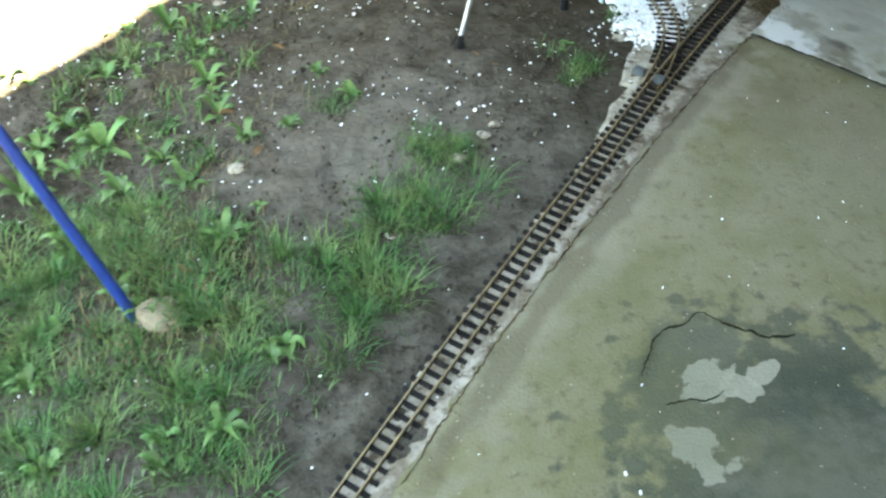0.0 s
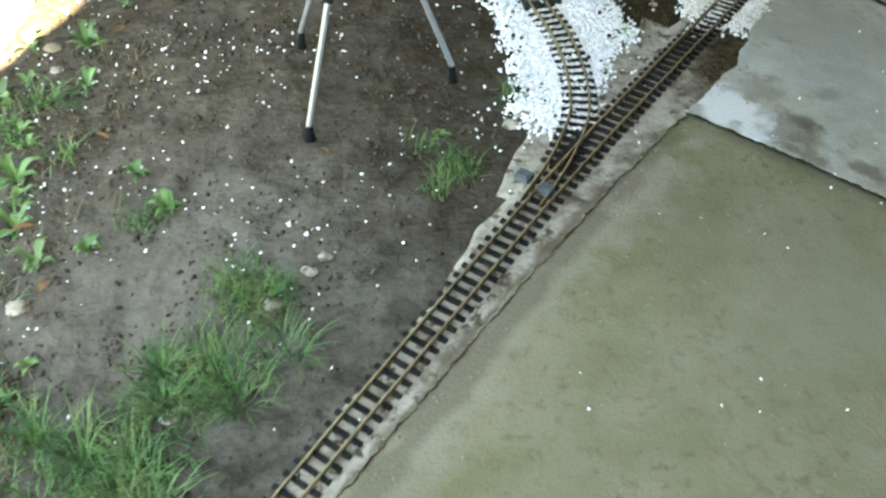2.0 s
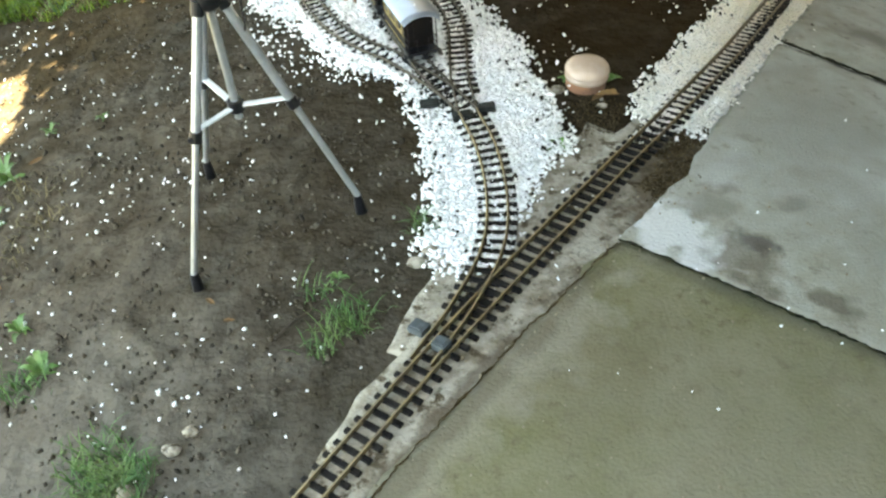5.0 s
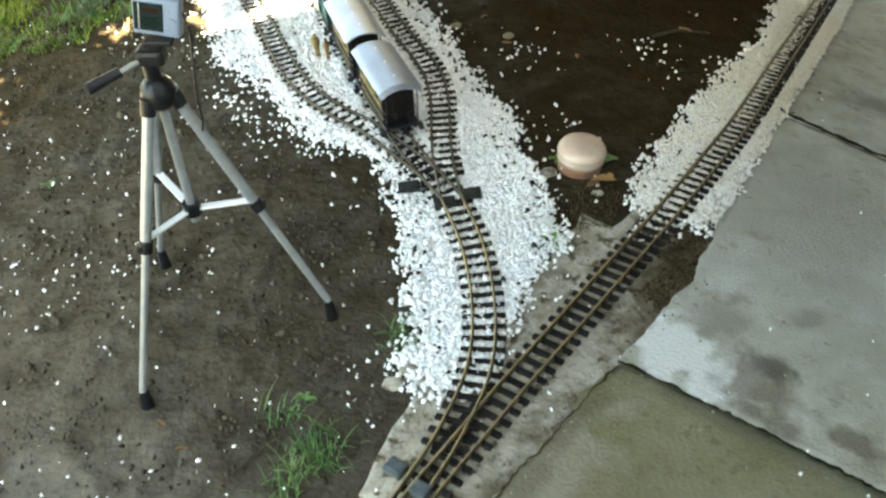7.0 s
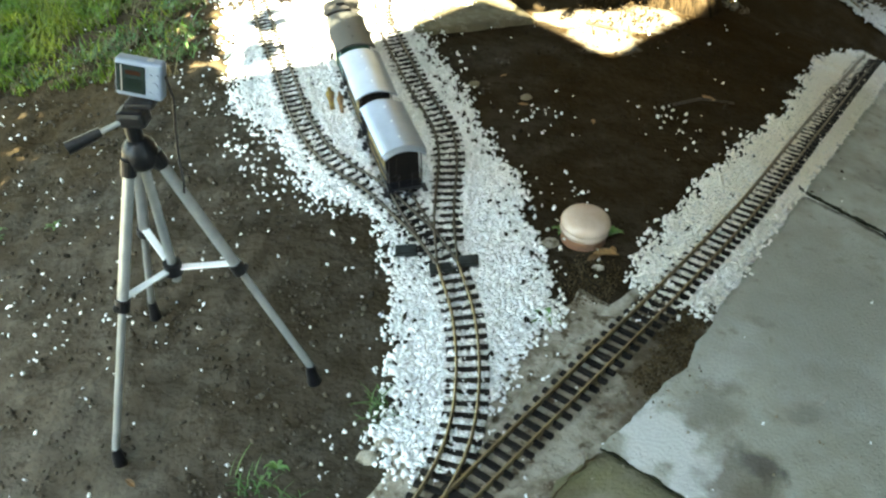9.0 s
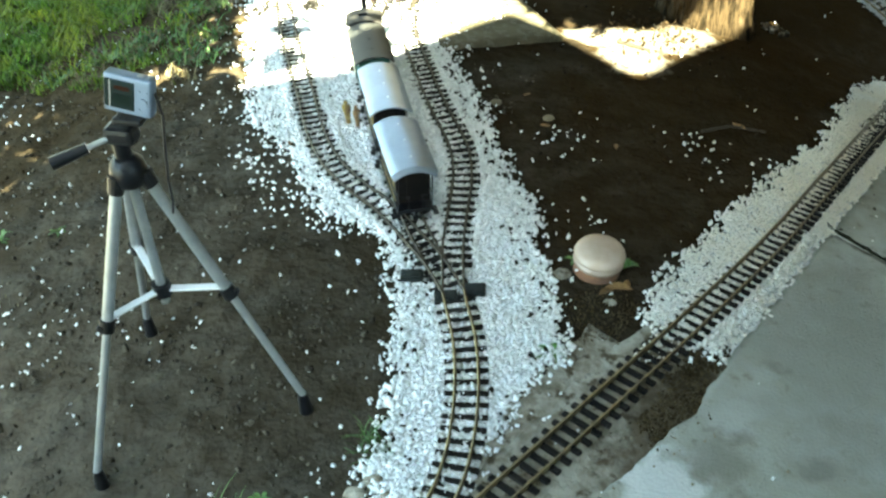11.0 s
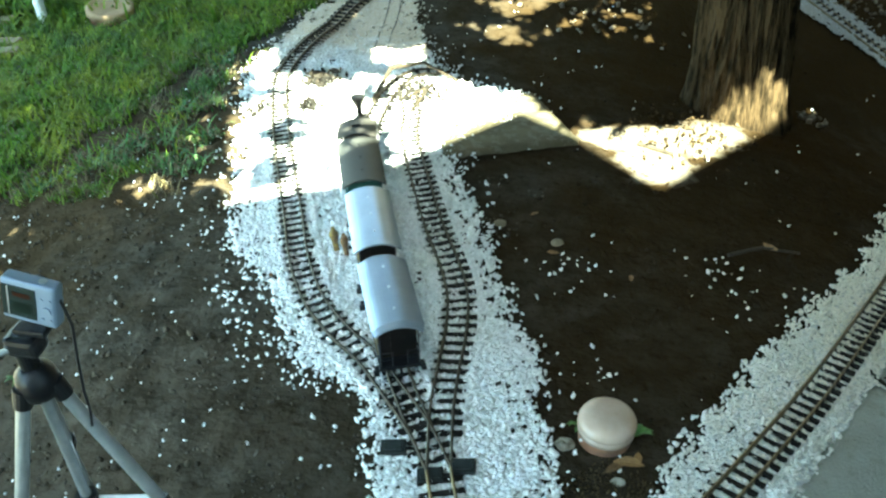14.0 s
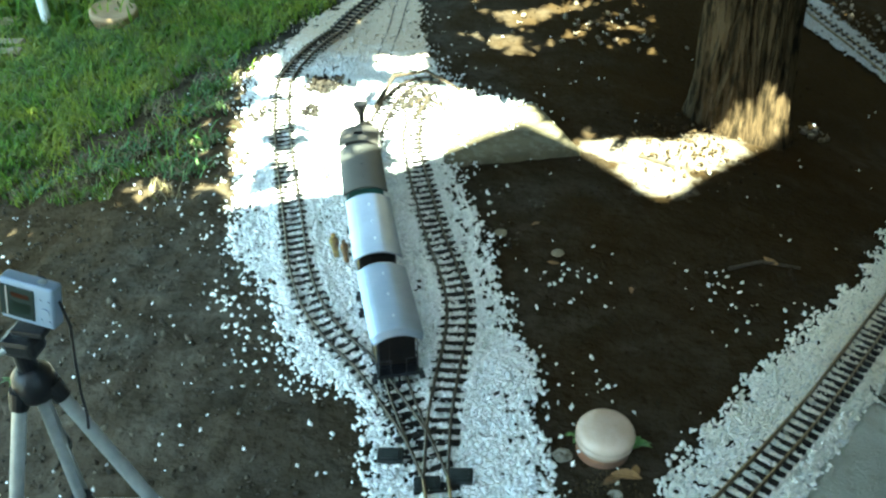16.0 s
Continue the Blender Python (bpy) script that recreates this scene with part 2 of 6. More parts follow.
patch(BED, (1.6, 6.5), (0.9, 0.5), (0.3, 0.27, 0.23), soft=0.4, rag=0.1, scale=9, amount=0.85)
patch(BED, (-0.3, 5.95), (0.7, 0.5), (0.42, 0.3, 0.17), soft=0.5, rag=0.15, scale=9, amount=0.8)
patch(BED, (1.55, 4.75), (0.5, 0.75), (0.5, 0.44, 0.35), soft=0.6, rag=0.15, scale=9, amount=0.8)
patch(MOSSY, (0.78, 1.39), (0.35, 0.35), (0.042, 0.046, 0.034), soft=0.12, rag=0.3, scale=16, turn=20, amount=0.9)
patch(MOSSY, (0.56, 1.54), (0.1, 0.19), (0.058, 0.06, 0.048), soft=0.12, rag=0.3, scale=16, turn=-30, amount=0.85)
patch(MOSSY, (0.62, 1.68), (0.12, 0.06), (0.07, 0.072, 0.058), soft=0.15, rag=0.25, scale=18, turn=-8, amount=0.85)
# thin dark streak, painted shade along the hollow's top edge
patch(MOSSY, (0.7, 1.72), (0.08, 0.006), (0.02, 0.021, 0.016), soft=0.8, rag=0.5, scale=26, turn=-12, amount=0.7)
patch(MOSSY, (0.95, 1.22), (0.3, 0.25), (0.105, 0.1, 0.078), soft=0.5, rag=0.6, scale=22, amount=0.6)
patch(MOSSY, (0.87, 1.57), (0.1, 0.07), (0.028, 0.036, 0.027), soft=0.6, rag=0.4, scale=14, amount=0.8)
patch(MOSSY, (0.78, 1.47), (0.07, 0.06), (0.034, 0.042, 0.033), soft=0.6, rag=0.5, scale=18, amount=0.7)
patch(MOSSY, (0.55, 1.33), (0.05, 0.05), (0.036, 0.04, 0.032), soft=0.5, rag=0.5, scale=18, amount=0.7)
patch(MOSSY, (0.7, 1.4), (0.09, 0.03), (0.1, 0.092, 0.055), soft=0.5, rag=0.5, scale=18, turn=30, amount=0.6)
patch(MOSSY, (0.635, 1.56), (0.07, 0.05), (0.29, 0.275, 0.215), soft=0.06, rag=0.3, scale=17, turn=12)
patch(MOSSY, (0.7, 1.54), (0.05, 0.03), (0.28, 0.265, 0.205), soft=0.06, rag=0.3, scale=20, turn=-30)
patch(MOSSY, (0.755, 1.585), (0.04, 0.028), (0.28, 0.265, 0.205), soft=0.06, rag=0.3, scale=16, turn=50)
patch(MOSSY, (0.59, 1.37), (0.075, 0.045), (0.25, 0.235, 0.18), soft=0.08, rag=0.4, scale=18, turn=-45)
patch(MOSSY, (1.35, 2.78), (0.5, 0.02), (0.06, 0.062, 0.045), soft=0.8, rag=0.2, scale=9, turn=-28, amount=0.6)
patch(MOSSY, (0.86, 2.7), (0.1, 0.17), (0.24, 0.215, 0.165), soft=0.35, rag=0.4, scale=13, turn=-32)
patch(MOSSY, (0.45, 2.05), (0.07, 0.75), (0.215, 0.19, 0.14), soft=0.5, rag=0.45, scale=10, turn=-32, amount=0.7)
patch(MOSSY, (0.46, 2.08), (0.03, 1.2), (0.085, 0.072, 0.045), soft=0.4, rag=0.35, scale=9, turn=-32, amount=0.6)
patch(MOSSY, (1.1, 2.2), (0.5, 0.25), (0.185, 0.17, 0.115), soft=1.0, rag=0.3, scale=4, turn=30, amount=0.35)
patch(MOSSY, (0.98, 2.6), (0.2, 0.13), (0.13, 0.108, 0.066), soft=0.9, rag=0.4, scale=7, turn=-30, amount=0.55)
patch(MOSSY, (1.3, 2.4), (0.25, 0.2), (0.205, 0.185, 0.13), soft=0.9, rag=0.45, scale=6, amount=0.5)
patch(MOSSY, (0.5, 1.55), (0.3, 0.25), (0.1, 0.1, 0.045), soft=0.9, rag=0.4, scale=5, amount=0.5)
patch(CONCRETE, (1.5, 3.3), (0.14, 0.12), (0.42, 0.415, 0.385), soft=0.7, rag=0.5, scale=11, amount=0.6)
patch(CONCRETE, (1.7, 3.0), (0.3, 0.2), (0.26, 0.245, 0.19), soft=0.8, rag=0.5, scale=8, amount=0.6)
patch(CONCRETE, (1.32, 3.43), (0.03, 0.015), (0.13, 0.11, 0.08), soft=0.6, rag=0.5, scale=26, amount=0.7)
patch(CONCRETE, (1.44, 3.3), (0.05, 0.03), (0.15, 0.13, 0.095), soft=0.7, rag=0.5, scale=24, turn=30, amount=0.6)
patch(CONCRETE, (1.13, 3.03), (0.15, 0.085), (0.56, 0.555, 0.53), soft=0.2, rag=0.4, scale=14, turn=-50)
patch(CONCRETE, (1.25, 3.28), (0.045, 0.12), (0.45, 0.445, 0.415), soft=0.4, rag=0.5, scale=14, turn=-22, amount=0.7)
patch(CONCRETE, (1.215, 3.125), (0.07, 0.045), (0.215, 0.2, 0.15), soft=0.4, rag=0.5, scale=16, turn=20, amount=0.85)
patch(CONCRETE, (1.2, 3.14), (0.06, 0.05), (0.2, 0.19, 0.155), soft=0.6, rag=0.4, scale=11, amount=0.7)
patch(CONCRETE, (1.28, 2.955), (0.06, 0.11), (0.12, 0.1, 0.066), soft=0.25, rag=0.35, scale=13, turn=25)
patch(CONCRETE, (1.295, 3.01), (0.05, 0.025), (0.05, 0.043, 0.034), soft=0.4, rag=0.4, scale=22, turn=-30)
patch(CONCRETE, (1.44, 2.84), (0.05, 0.03), (0.1, 0.082, 0.053), soft=0.5, rag=0.4, scale=17, turn=-35)
patch(CONCRETE, (1.25, 3.2), (0.03, 0.02), (0.13, 0.115, 0.085), soft=0.6, rag=0.4, scale=22)
patch(CONCRETE, (1.4, 3.17), (0.045, 0.02), (0.13, 0.115, 0.09), soft=0.6, rag=0.4, scale=22, turn=20)
patch(CONCRETE, (1.45, 3.5), (0.28, 0.35), (0.25, 0.24, 0.2), soft=0.7, rag=0.4, scale=7)
patch(CONCRETE, (1.75, 4.25), (0.12, 0.06), (0.1, 0.09, 0.07), soft=0.7, rag=0.4, scale=9, turn=-20, amount=0.6)
patch(CONCRETE, (1.9, 3.79), (0.5, 0.012), (0.02, 0.018, 0.014), soft=0.6, rag=0.25, scale=20, turn=-28.4, amount=0.95)
patch(MORTAR, (1.14, 3.29), (0.07, 0.22), (0.05, 0.036, 0.019), soft=0.5, rag=0.4, scale=20, turn=-24, amount=0.92)
patch(MORTAR, (1.09, 3.2), (0.03, 0.12), (0.115, 0.09, 0.058), soft=0.5, rag=0.5, scale=26, turn=-32)
patch(MORTAR, (0.5, 2.2), (0.02, 0.9), (0.09, 0.07, 0.046), soft=0.4, rag=0.4, scale=18, turn=-32)


# ---- mesh helpers ----
def raw(name, verts, faces, mat, smooth=False, parent=None):
    """A mesh object from arrays: faces all of one length."""
    v, f = np.asarray(verts, np.float32).reshape(-1, 3), np.asarray(faces, np.int32)
    me = bpy.data.meshes.new(name)
    me.vertices.add(len(v))
    me.vertices.foreach_set("co", v.ravel())
    me.loops.add(f.size)
    me.loops.foreach_set("vertex_index", f.ravel())
    me.polygons.add(len(f))
    me.polygons.foreach_set("loop_start", np.arange(0, f.size, f.shape[1], dtype=np.int32))
    if smooth:
        me.polygons.foreach_set("use_smooth", np.ones(len(f), bool))
    me.update(calc_edges=True)
    me.materials.append(mat)
    ob = new(name, me)
    ob.parent = parent
    return ob


def part(name, bm, mat, parent=None, label="", smooth=False):
    me = bpy.data.meshes.new(name)
    bmesh.ops.recalc_face_normals(bm, faces=bm.faces)
    bm.to_mesh(me)
    bm.free()
    me.materials.append(mat)
    if smooth:
        for p in me.polygons:
            p.use_smooth = True
    ob = new(name, me)
    ob.parent = parent
    if label:
        tagged(ob, label)
    return ob


def thing(name, label, category, m=None, group="", kind=""):
    ob = tagged(new(name), label, category, group, kind)
    if m is not None:
        ob.matrix_basis = m
    return ob


def box(bm, size, at=(0, 0, 0), bevel=0.0, rot=None, segments=2):
    r = bmesh.ops.create_cube(bm, size=1, matrix=Matrix.Translation(at) @ (rot or Matrix()) @ Matrix.Diagonal((*size, 1)))
    if bevel:
        es = list({e for v in r["verts"] for e in v.link_edges})
        bmesh.ops.bevel(bm, geom=es, offset=bevel, segments=segments, profile=0.6, affect="EDGES")
    return bm


def tube(bm, a, b, r1, r2=None, seg=12, cap=True):
    a, b = Vector(a), Vector(b)
    d = b - a
    m = Matrix.Translation((a + b) / 2) @ d.to_track_quat("Z", "Y").to_matrix().to_4x4()
    bmesh.ops.create_cone(bm, cap_ends=cap, segments=seg, radius1=r1, radius2=r1 if r2 is None else r2, depth=d.length, matrix=m)
    return bm


def ring(bm, profile, seg=24, at=(0, 0, 0)):
    """A turned body: profile of (radius, height)."""
    loops = []
    for r, h in profile:
        loops.append([bm.verts.new((at[0] + r * math.cos(2 * math.pi * i / seg), at[1] + r * math.sin(2 * math.pi * i / seg), at[2] + h)) for i in range(seg)])
    for p, q in zip(loops, loops[1:]):
        for i in range(seg):
            bm.faces.new((p[i], p[(i + 1) % seg], q[(i + 1) % seg], q[i]))
    bm.faces.new(loops[-1])
    bm.faces.new(list(reversed(loops[0])))
    return bm


def spline(points, step=0.01):
    """Points at even steps along a smooth curve through the given ones, with the directions."""
    p = np.array(points, float)
    p = np.vstack([2 * p[0] - p[1], p, 2 * p[-1] - p[-2]])
    out = []
    for i in range(1, len(p) - 2):
        t = np.linspace(0, 1, 40, endpoint=False)[:, None]
        a, b, c, d = p[i - 1], p[i], p[i + 1], p[i + 2]
        out.append(0.5 * (2 * b + (c - a) * t + (2 * a - 5 * b + 4 * c - d) * t**2 + (3 * b - a - 3 * c + d) * t**3))
    q = np.vstack(out + [p[-2:-1]])
    s = np.r_[0, np.cumsum(np.linalg.norm(np.diff(q, axis=0), axis=1))]
    n = max(2, int(s[-1] / step) + 1)
    u = np.linspace(0, s[-1], n)
    xy = np.c_[np.interp(u, s, q[:, 0]), np.interp(u, s, q[:, 1])]
    d = np.gradient(xy, axis=0)
    return xy, d / np.linalg.norm(d, axis=1)[:, None], u


def wob(x, y, f, seed=0.0):
    """Smooth noise in -1..1 for arrays."""
    return np.array([noise.noise(Vector((float(a) * f + seed, float(b) * f - seed, seed))) for a, b in zip(np.ravel(x), np.ravel(y))]).reshape(np.shape(x))


def inside(poly, x, y):
    """Which of the points lie in a polygon."""
    x, y = np.asarray(x), np.asarray(y)
    r = np.zeros(x.shape, bool)
    for (x0, y0), (x1, y1) in zip(poly, poly[1:] + poly[:1]):
        r ^= ((y0 > y) != (y1 > y)) & (x < (x1 - x0) * (y - y0) / ((y1 - y0) or 1e-9) + x0)
    return r


# ---- plan: centre lines of the tracks ----
MAIN = [(-0.62, 0.62), (-0.28, 1.16), (0.07, 1.69), (0.41, 2.222), (0.66, 2.645), (0.825, 2.93), (0.937, 3.125), (1.06, 3.352), (1.13, 3.488), (1.238, 3.715), (1.335, 3.94), (1.45, 4.25), (1.612, 4.718), (1.74, 5.12), (1.898, 5.65)]
LEAD = [(0.62, 2.60), (0.69, 2.76), (0.734, 2.93), (0.730, 3.10), (0.690, 3.29), (0.625, 3.46)]
LEFT = [(0.625, 3.46), (0.555, 3.56), (0.478, 3.645), (0.387, 3.741), (0.294, 3.816), (0.19, 3.925), (0.095, 4.075), (0.01, 4.249), (-0.09, 4.451), (-0.215, 4.708), (-0.337, 4.98), (-0.437, 5.26), (-0.47, 5.66), (-0.424, 6.04), (-0.25, 6.5)]
MIDDLE = [(0.625, 3.46), (0.545, 3.58), (0.475, 3.695), (0.402, 3.841), (0.315, 4.035), (0.215, 4.26), (0.106, 4.528), (0.04, 4.80), (0.017, 4.95), (0.005, 5.09), (0.015, 5.2), (0.05, 5.28), (0.12, 5.3)]
STUB = [(-0.155, 5.45), (-0.185, 5.57), (-0.227, 5.746), (-0.249, 5.886), (-0.285, 6.1), (-0.3, 6.4)]
RIGHT = [(0.625, 3.46), (0.592, 3.60), (0.572, 3.72), (0.55, 3.884), (0.515, 4.02), (0.46, 4.14), (0.392, 4.269), (0.304, 4.458), (0.18, 4.744), (0.13, 4.92), (0.09, 5.03), (0.05, 5.12)]
FAR = [(1.1, 7.0), (1.35, 6.72), (1.6, 6.5), (1.95, 6.2)]


# ---- ground: one sheet, dense near the walk, out to the horizon ----
def axis(lo, hi, step, far):
    core = np.arange(lo, hi + step / 2, step)
    out = []
    d, v = step, 0.0
    while v < far:
        d *= 1.35
        v += d
        out.append(v)
    return np.r_[lo - np.array(out)[::-1], core, hi + np.array(out)]


gx, gy = axis(-2.2, 2.0, 0.014, 300), axis(0.6, 7.2, 0.014, 300)
X, Y = np.meshgrid(gx, gy)
near = (X > -2.3) & (X < 2.1) & (Y > 0.5) & (Y < 7.3)
Z = gz(X, Y) - 0.008
mound = np.clip((0.42 - X[near] - np.maximum(0, Y[near] - 3.5) * 0.5) / 0.25, 0, 1)
Z[near] += mound * (0.012 * wob(X[near], Y[near], 5, 9.0) + 0.010 * wob(X[near], Y[near], 14, 6.0) - 0.008 * np.abs(wob(X[near], Y[near], 26, 16.0)) + 0.004)
Z[near] += 0.006 * wob(X[near], Y[near], 7, 2.0) + 0.0045 * wob(X[near], Y[near], 34, 5.0)
idx = np.arange(X.size).reshape(X.shape)
quads = np.stack([idx[:-1, :-1], idx[:-1, 1:], idx[1:, 1:], idx[1:, :-1]], -1).reshape(-1, 4)
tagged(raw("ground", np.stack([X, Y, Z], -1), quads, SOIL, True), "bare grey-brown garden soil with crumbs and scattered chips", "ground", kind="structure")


# ---- slabs and mortar: solid sheets that follow the ground ----
def sheet(name, rows, mat, label, category, h=0.0, thick=0.05, rough=0.0, kind="structure", seed=1.0, freq=9.0):
    """A solid sheet: rows of points (n rows of m), lifted h over the ground, with a skirt down by thick."""
    p = np.asarray(rows, float)
    n, m = p.shape[:2]
    z = gz(p[..., 0], p[..., 1]) + h
    if rough:
        z = z + rough * wob(p[..., 0], p[..., 1], freq, seed)
    top = np.dstack([p, z])
    low = top.copy()
    low[..., 2] -= thick
    i = np.arange(n * m).reshape(n, m)
    f = [np.stack([i[:-1, :-1], i[:-1, 1:], i[1:, 1:], i[1:, :-1]], -1).reshape(-1, 4)]
    loop = np.r_[i[0, :], i[1:, -1], i[-1, -2::-1], i[-2:0:-1, 0]]
    nxt = np.roll(loop, -1)
    f.append(np.stack([loop, loop + n * m, nxt + n * m, nxt], -1))
    ob = raw(name, np.vstack([top.reshape(-1, 3), low.reshape(-1, 3)]), np.vstack(f), mat, False)
    return tagged(ob, label, category, kind=kind)


def slab_rows(edge, across, width, step=0.03, ragged=0.0, seed=0.0):
    xy, d, u = spline(edge, step)
    a = np.array(across) / np.linalg.norm(across)
    v = np.r_[np.arange(0, 1.2, step), np.linspace(1.2, width, 10)]
    rows = xy[:, None, :] + v[None, :, None] * a
    if ragged:
        rows[:, 0, :] += (ragged * wob(xy[:, 0], xy[:, 1], 14, seed) + 0.5 * ragged * wob(xy[:, 0], xy[:, 1], 45, seed + 2))[:, None] * a
    return rows


ACROSS = (0.88, -0.475)
slab = sheet("slab_old", slab_rows([(-0.55, 0.45), (-0.2, 1.1), (0.184, 1.726), (0.476, 2.166), (0.736, 2.568), (0.926, 2.862), (1.007, 2.984)], ACROSS, 4.0, step=0.02, ragged=0.02),
      MOSSY, "old mossy olive-grey concrete slab with a dark spalled hollow", "concrete slab", 0.006, 0.08, 0.0015)
# the spalled hollow is sunk a few millimetres
HOLLOW = [(0.3, 1.2), (0.41, 1.39), (0.476, 1.554), (0.522, 1.69), (0.626, 1.731), (0.755, 1.708), (0.82, 1.69), (1.0, 1.68), (1.08, 1.5), (1.05, 1.15), (0.7, 0.95), (0.35, 1.0)]
co = np.empty(len(slab.data.vertices) * 3, np.float32)
slab.data.vertices.foreach_get("co", co)
co = co.reshape(-1, 3)
half = len(co) // 2
cut = inside(HOLLOW, co[:half, 0] + 0.02 * wob(co[:half, 0], co[:half, 1], 22, 3), co[:half, 1] + 0.02 * wob(co[:half, 0], co[:half, 1], 22, 8))
co[:half, 2] -= np.where(cut, 0.006 + 0.002 * wob(co[:half, 0], co[:half, 1], 30, 5), 0)
slab.data.vertices.foreach_set("co", co.ravel())
slab.data.update()
sheet("slab_new", slab_rows([(1.004, 2.988), (1.055, 3.075), (1.11, 3.155), (1.165, 3.26), (1.21, 3.39), (1.29, 3.59), (1.46, 4.03)], ACROSS, 4.0, step=0.015, ragged=0.014, seed=4.0),
      CONCRETE, "pale grey concrete slab with brown damp stains", "concrete slab", 0.0062, 0.09, 0.0008)
sheet("slab_far", slab_rows([(1.465, 4.042), (1.62, 4.48), (1.775, 4.93), (1.965, 5.57), (2.2, 6.4)], ACROSS, 4.0, ragged=0.01, seed=7.0),
      CONCRETE, "grey concrete slab beyond an open joint", "concrete slab", 0.003, 0.09, 0.0008)


def crack_dirt(points, width, label, h, seed=0.0, mat=None):
    """A ragged ribbon along a crack: lodged dirt, and crevice shade drawn dark."""
    xy, d, u = spline(points, 0.004)
    nrm = np.c_[-d[:, 1], d[:, 0]]
    xy = xy + nrm * (0.006 * wob(xy[:, 0], xy[:, 1], 26, seed) + 0.005 * wob(xy[:, 0], xy[:, 1], 85, seed + 3))[:, None]
    w = width * np.clip(0.6 + 0.9 * wob(xy[:, 0], xy[:, 1], 24, seed + 7) + 0.5 * wob(xy[:, 0], xy[:, 1], 90, seed + 9), 0.12, 1.6) * np.clip(np.minimum(u, u[-1] - u) / 0.03, 0.1, 1)
    k = np.linspace(-0.5, 0.5, 4)
    sheet("crack_dirt", xy[:, None, :] + nrm[:, None, :] * (w[:, None] * k[None, :])[..., None], mat or CREVICE, label, "dirt", h, 0.006, 0.0008, freq=60)


def ribbon_rows(points, left, right, step=0.02, cols=14, ragged=0.012, seed=0.0):
    xy, d, u = spline(points, step)
    nrm = np.c_[-d[:, 1], d[:, 0]]
    lf = (left(xy[:, 1]) if callable(left) else left) + ragged * wob(xy[:, 0], xy[:, 1], 11, seed)
    rt = right + ragged * wob(xy[:, 0], xy[:, 1], 11, seed + 9)
    k = np.linspace(0, 1, cols)[None, :]
    off = lf[:, None] * (1 - k) - rt[:, None] * k
    return xy[:, None, :] + off[..., None] * nrm[:, None, :]


# pale sheet for sunlit ground, its edge laid along the shade boundary
sheet("path", slab_rows([(-1.9, 2.4), (-1.36, 2.98), (-1.02, 3.42), (-1.02, 3.9), (-1.25, 4.28)], (-1.0, 0.1), 2.5, ragged=0.03, seed=11.0),
      PALE_PATH, "pale path sheet beyond the weeds, painting the sunlit ground", "path", 0.004, 0.05, 0.002)
sheet("mortar_strip", ribbon_rows([p for p in MAIN if p[1] < 3.4] + [(1.12, 3.46)], lambda v: np.interp(v, (2.2, 2.5), (0.03, 0.075)), 0.175, ragged=0.02), MORTAR, "worn beige mortar bed carrying the straight track", "mortar bed", 0.0015, 0.04, 0.003, freq=16)
sheet("mortar_junction", ribbon_rows([(0.60, 2.62), (0.66, 2.76), (0.70, 2.90), (0.74, 3.04), (0.83, 3.16), (0.93, 3.29), (1.0, 3.40)], 0.08, 0.05, ragged=0.03, seed=3.0), MORTAR, "beige mortar wedge beside the track junction", "mortar bed", 0.001, 0.04, 0.002, freq=16)


crack_dirt([(1.004, 2.986), (1.1, 2.932), (1.22, 2.866), (1.4, 2.769), (1.7, 2.607), (2.2, 2.337)], 0.0085, "dark line in the joint between two slabs", 0.0086, 2.0)
crack_dirt([(1.455, 4.075), (1.474, 4.045), (1.517, 4.02), (1.6, 3.972), (1.75, 3.888), (2.1, 3.7), (2.5, 3.49)], 0.013, "dark dirt in the open joint of the slab", 0.0085, 5.0)
# dark ribbon painted for the shade of the hollow's broken edge
crack_dirt([(0.475, 1.555), (0.505, 1.63), (0.538, 1.691), (0.595, 1.717), (0.637, 1.746), (0.687, 1.718), (0.737, 1.697), (0.787, 1.677), (0.85, 1.685)], 0.0042, "dark broken edge round the spalled hollow, its shade drawn as a ribbon", 0.0075, 8.0)
crack_dirt([(0.53, 1.5), (0.575, 1.51), (0.62, 1.505), (0.66, 1.53)], 0.0022, "fine dark crack in the spalled hollow", 0.0035, 12.0)
sheet("slab_bedding", ribbon_rows([(1.2, 3.42), (1.29, 3.59), (1.46, 4.03), (1.62, 4.48), (1.775, 4.93), (1.965, 5.57)], 0.06, 0.05, ragged=0.008), BED, "pale grit bedding along the slab edge", "gravel bed", 0.0015, 0.02, 0.001, freq=30)
crack_dirt([(-0.05, 1.345), (0.184, 1.722), (0.476, 2.162), (0.736, 2.564), (0.926, 2.858), (1.0, 2.975)], 0.005, "brown dirt along the edge of the old slab", 0.0078, 21.0, MUD)
sheet("track_end_dirt", ribbon_rows([(1.64, 4.8), (1.735, 5.1), (1.895, 5.66)], 0.042, 0.042, step=0.015, cols=10, ragged=0.005), SOIL, "dark earth packed between the ties at the end of the track", "soil", 0.0085, 0.012, 0.003, freq=60)


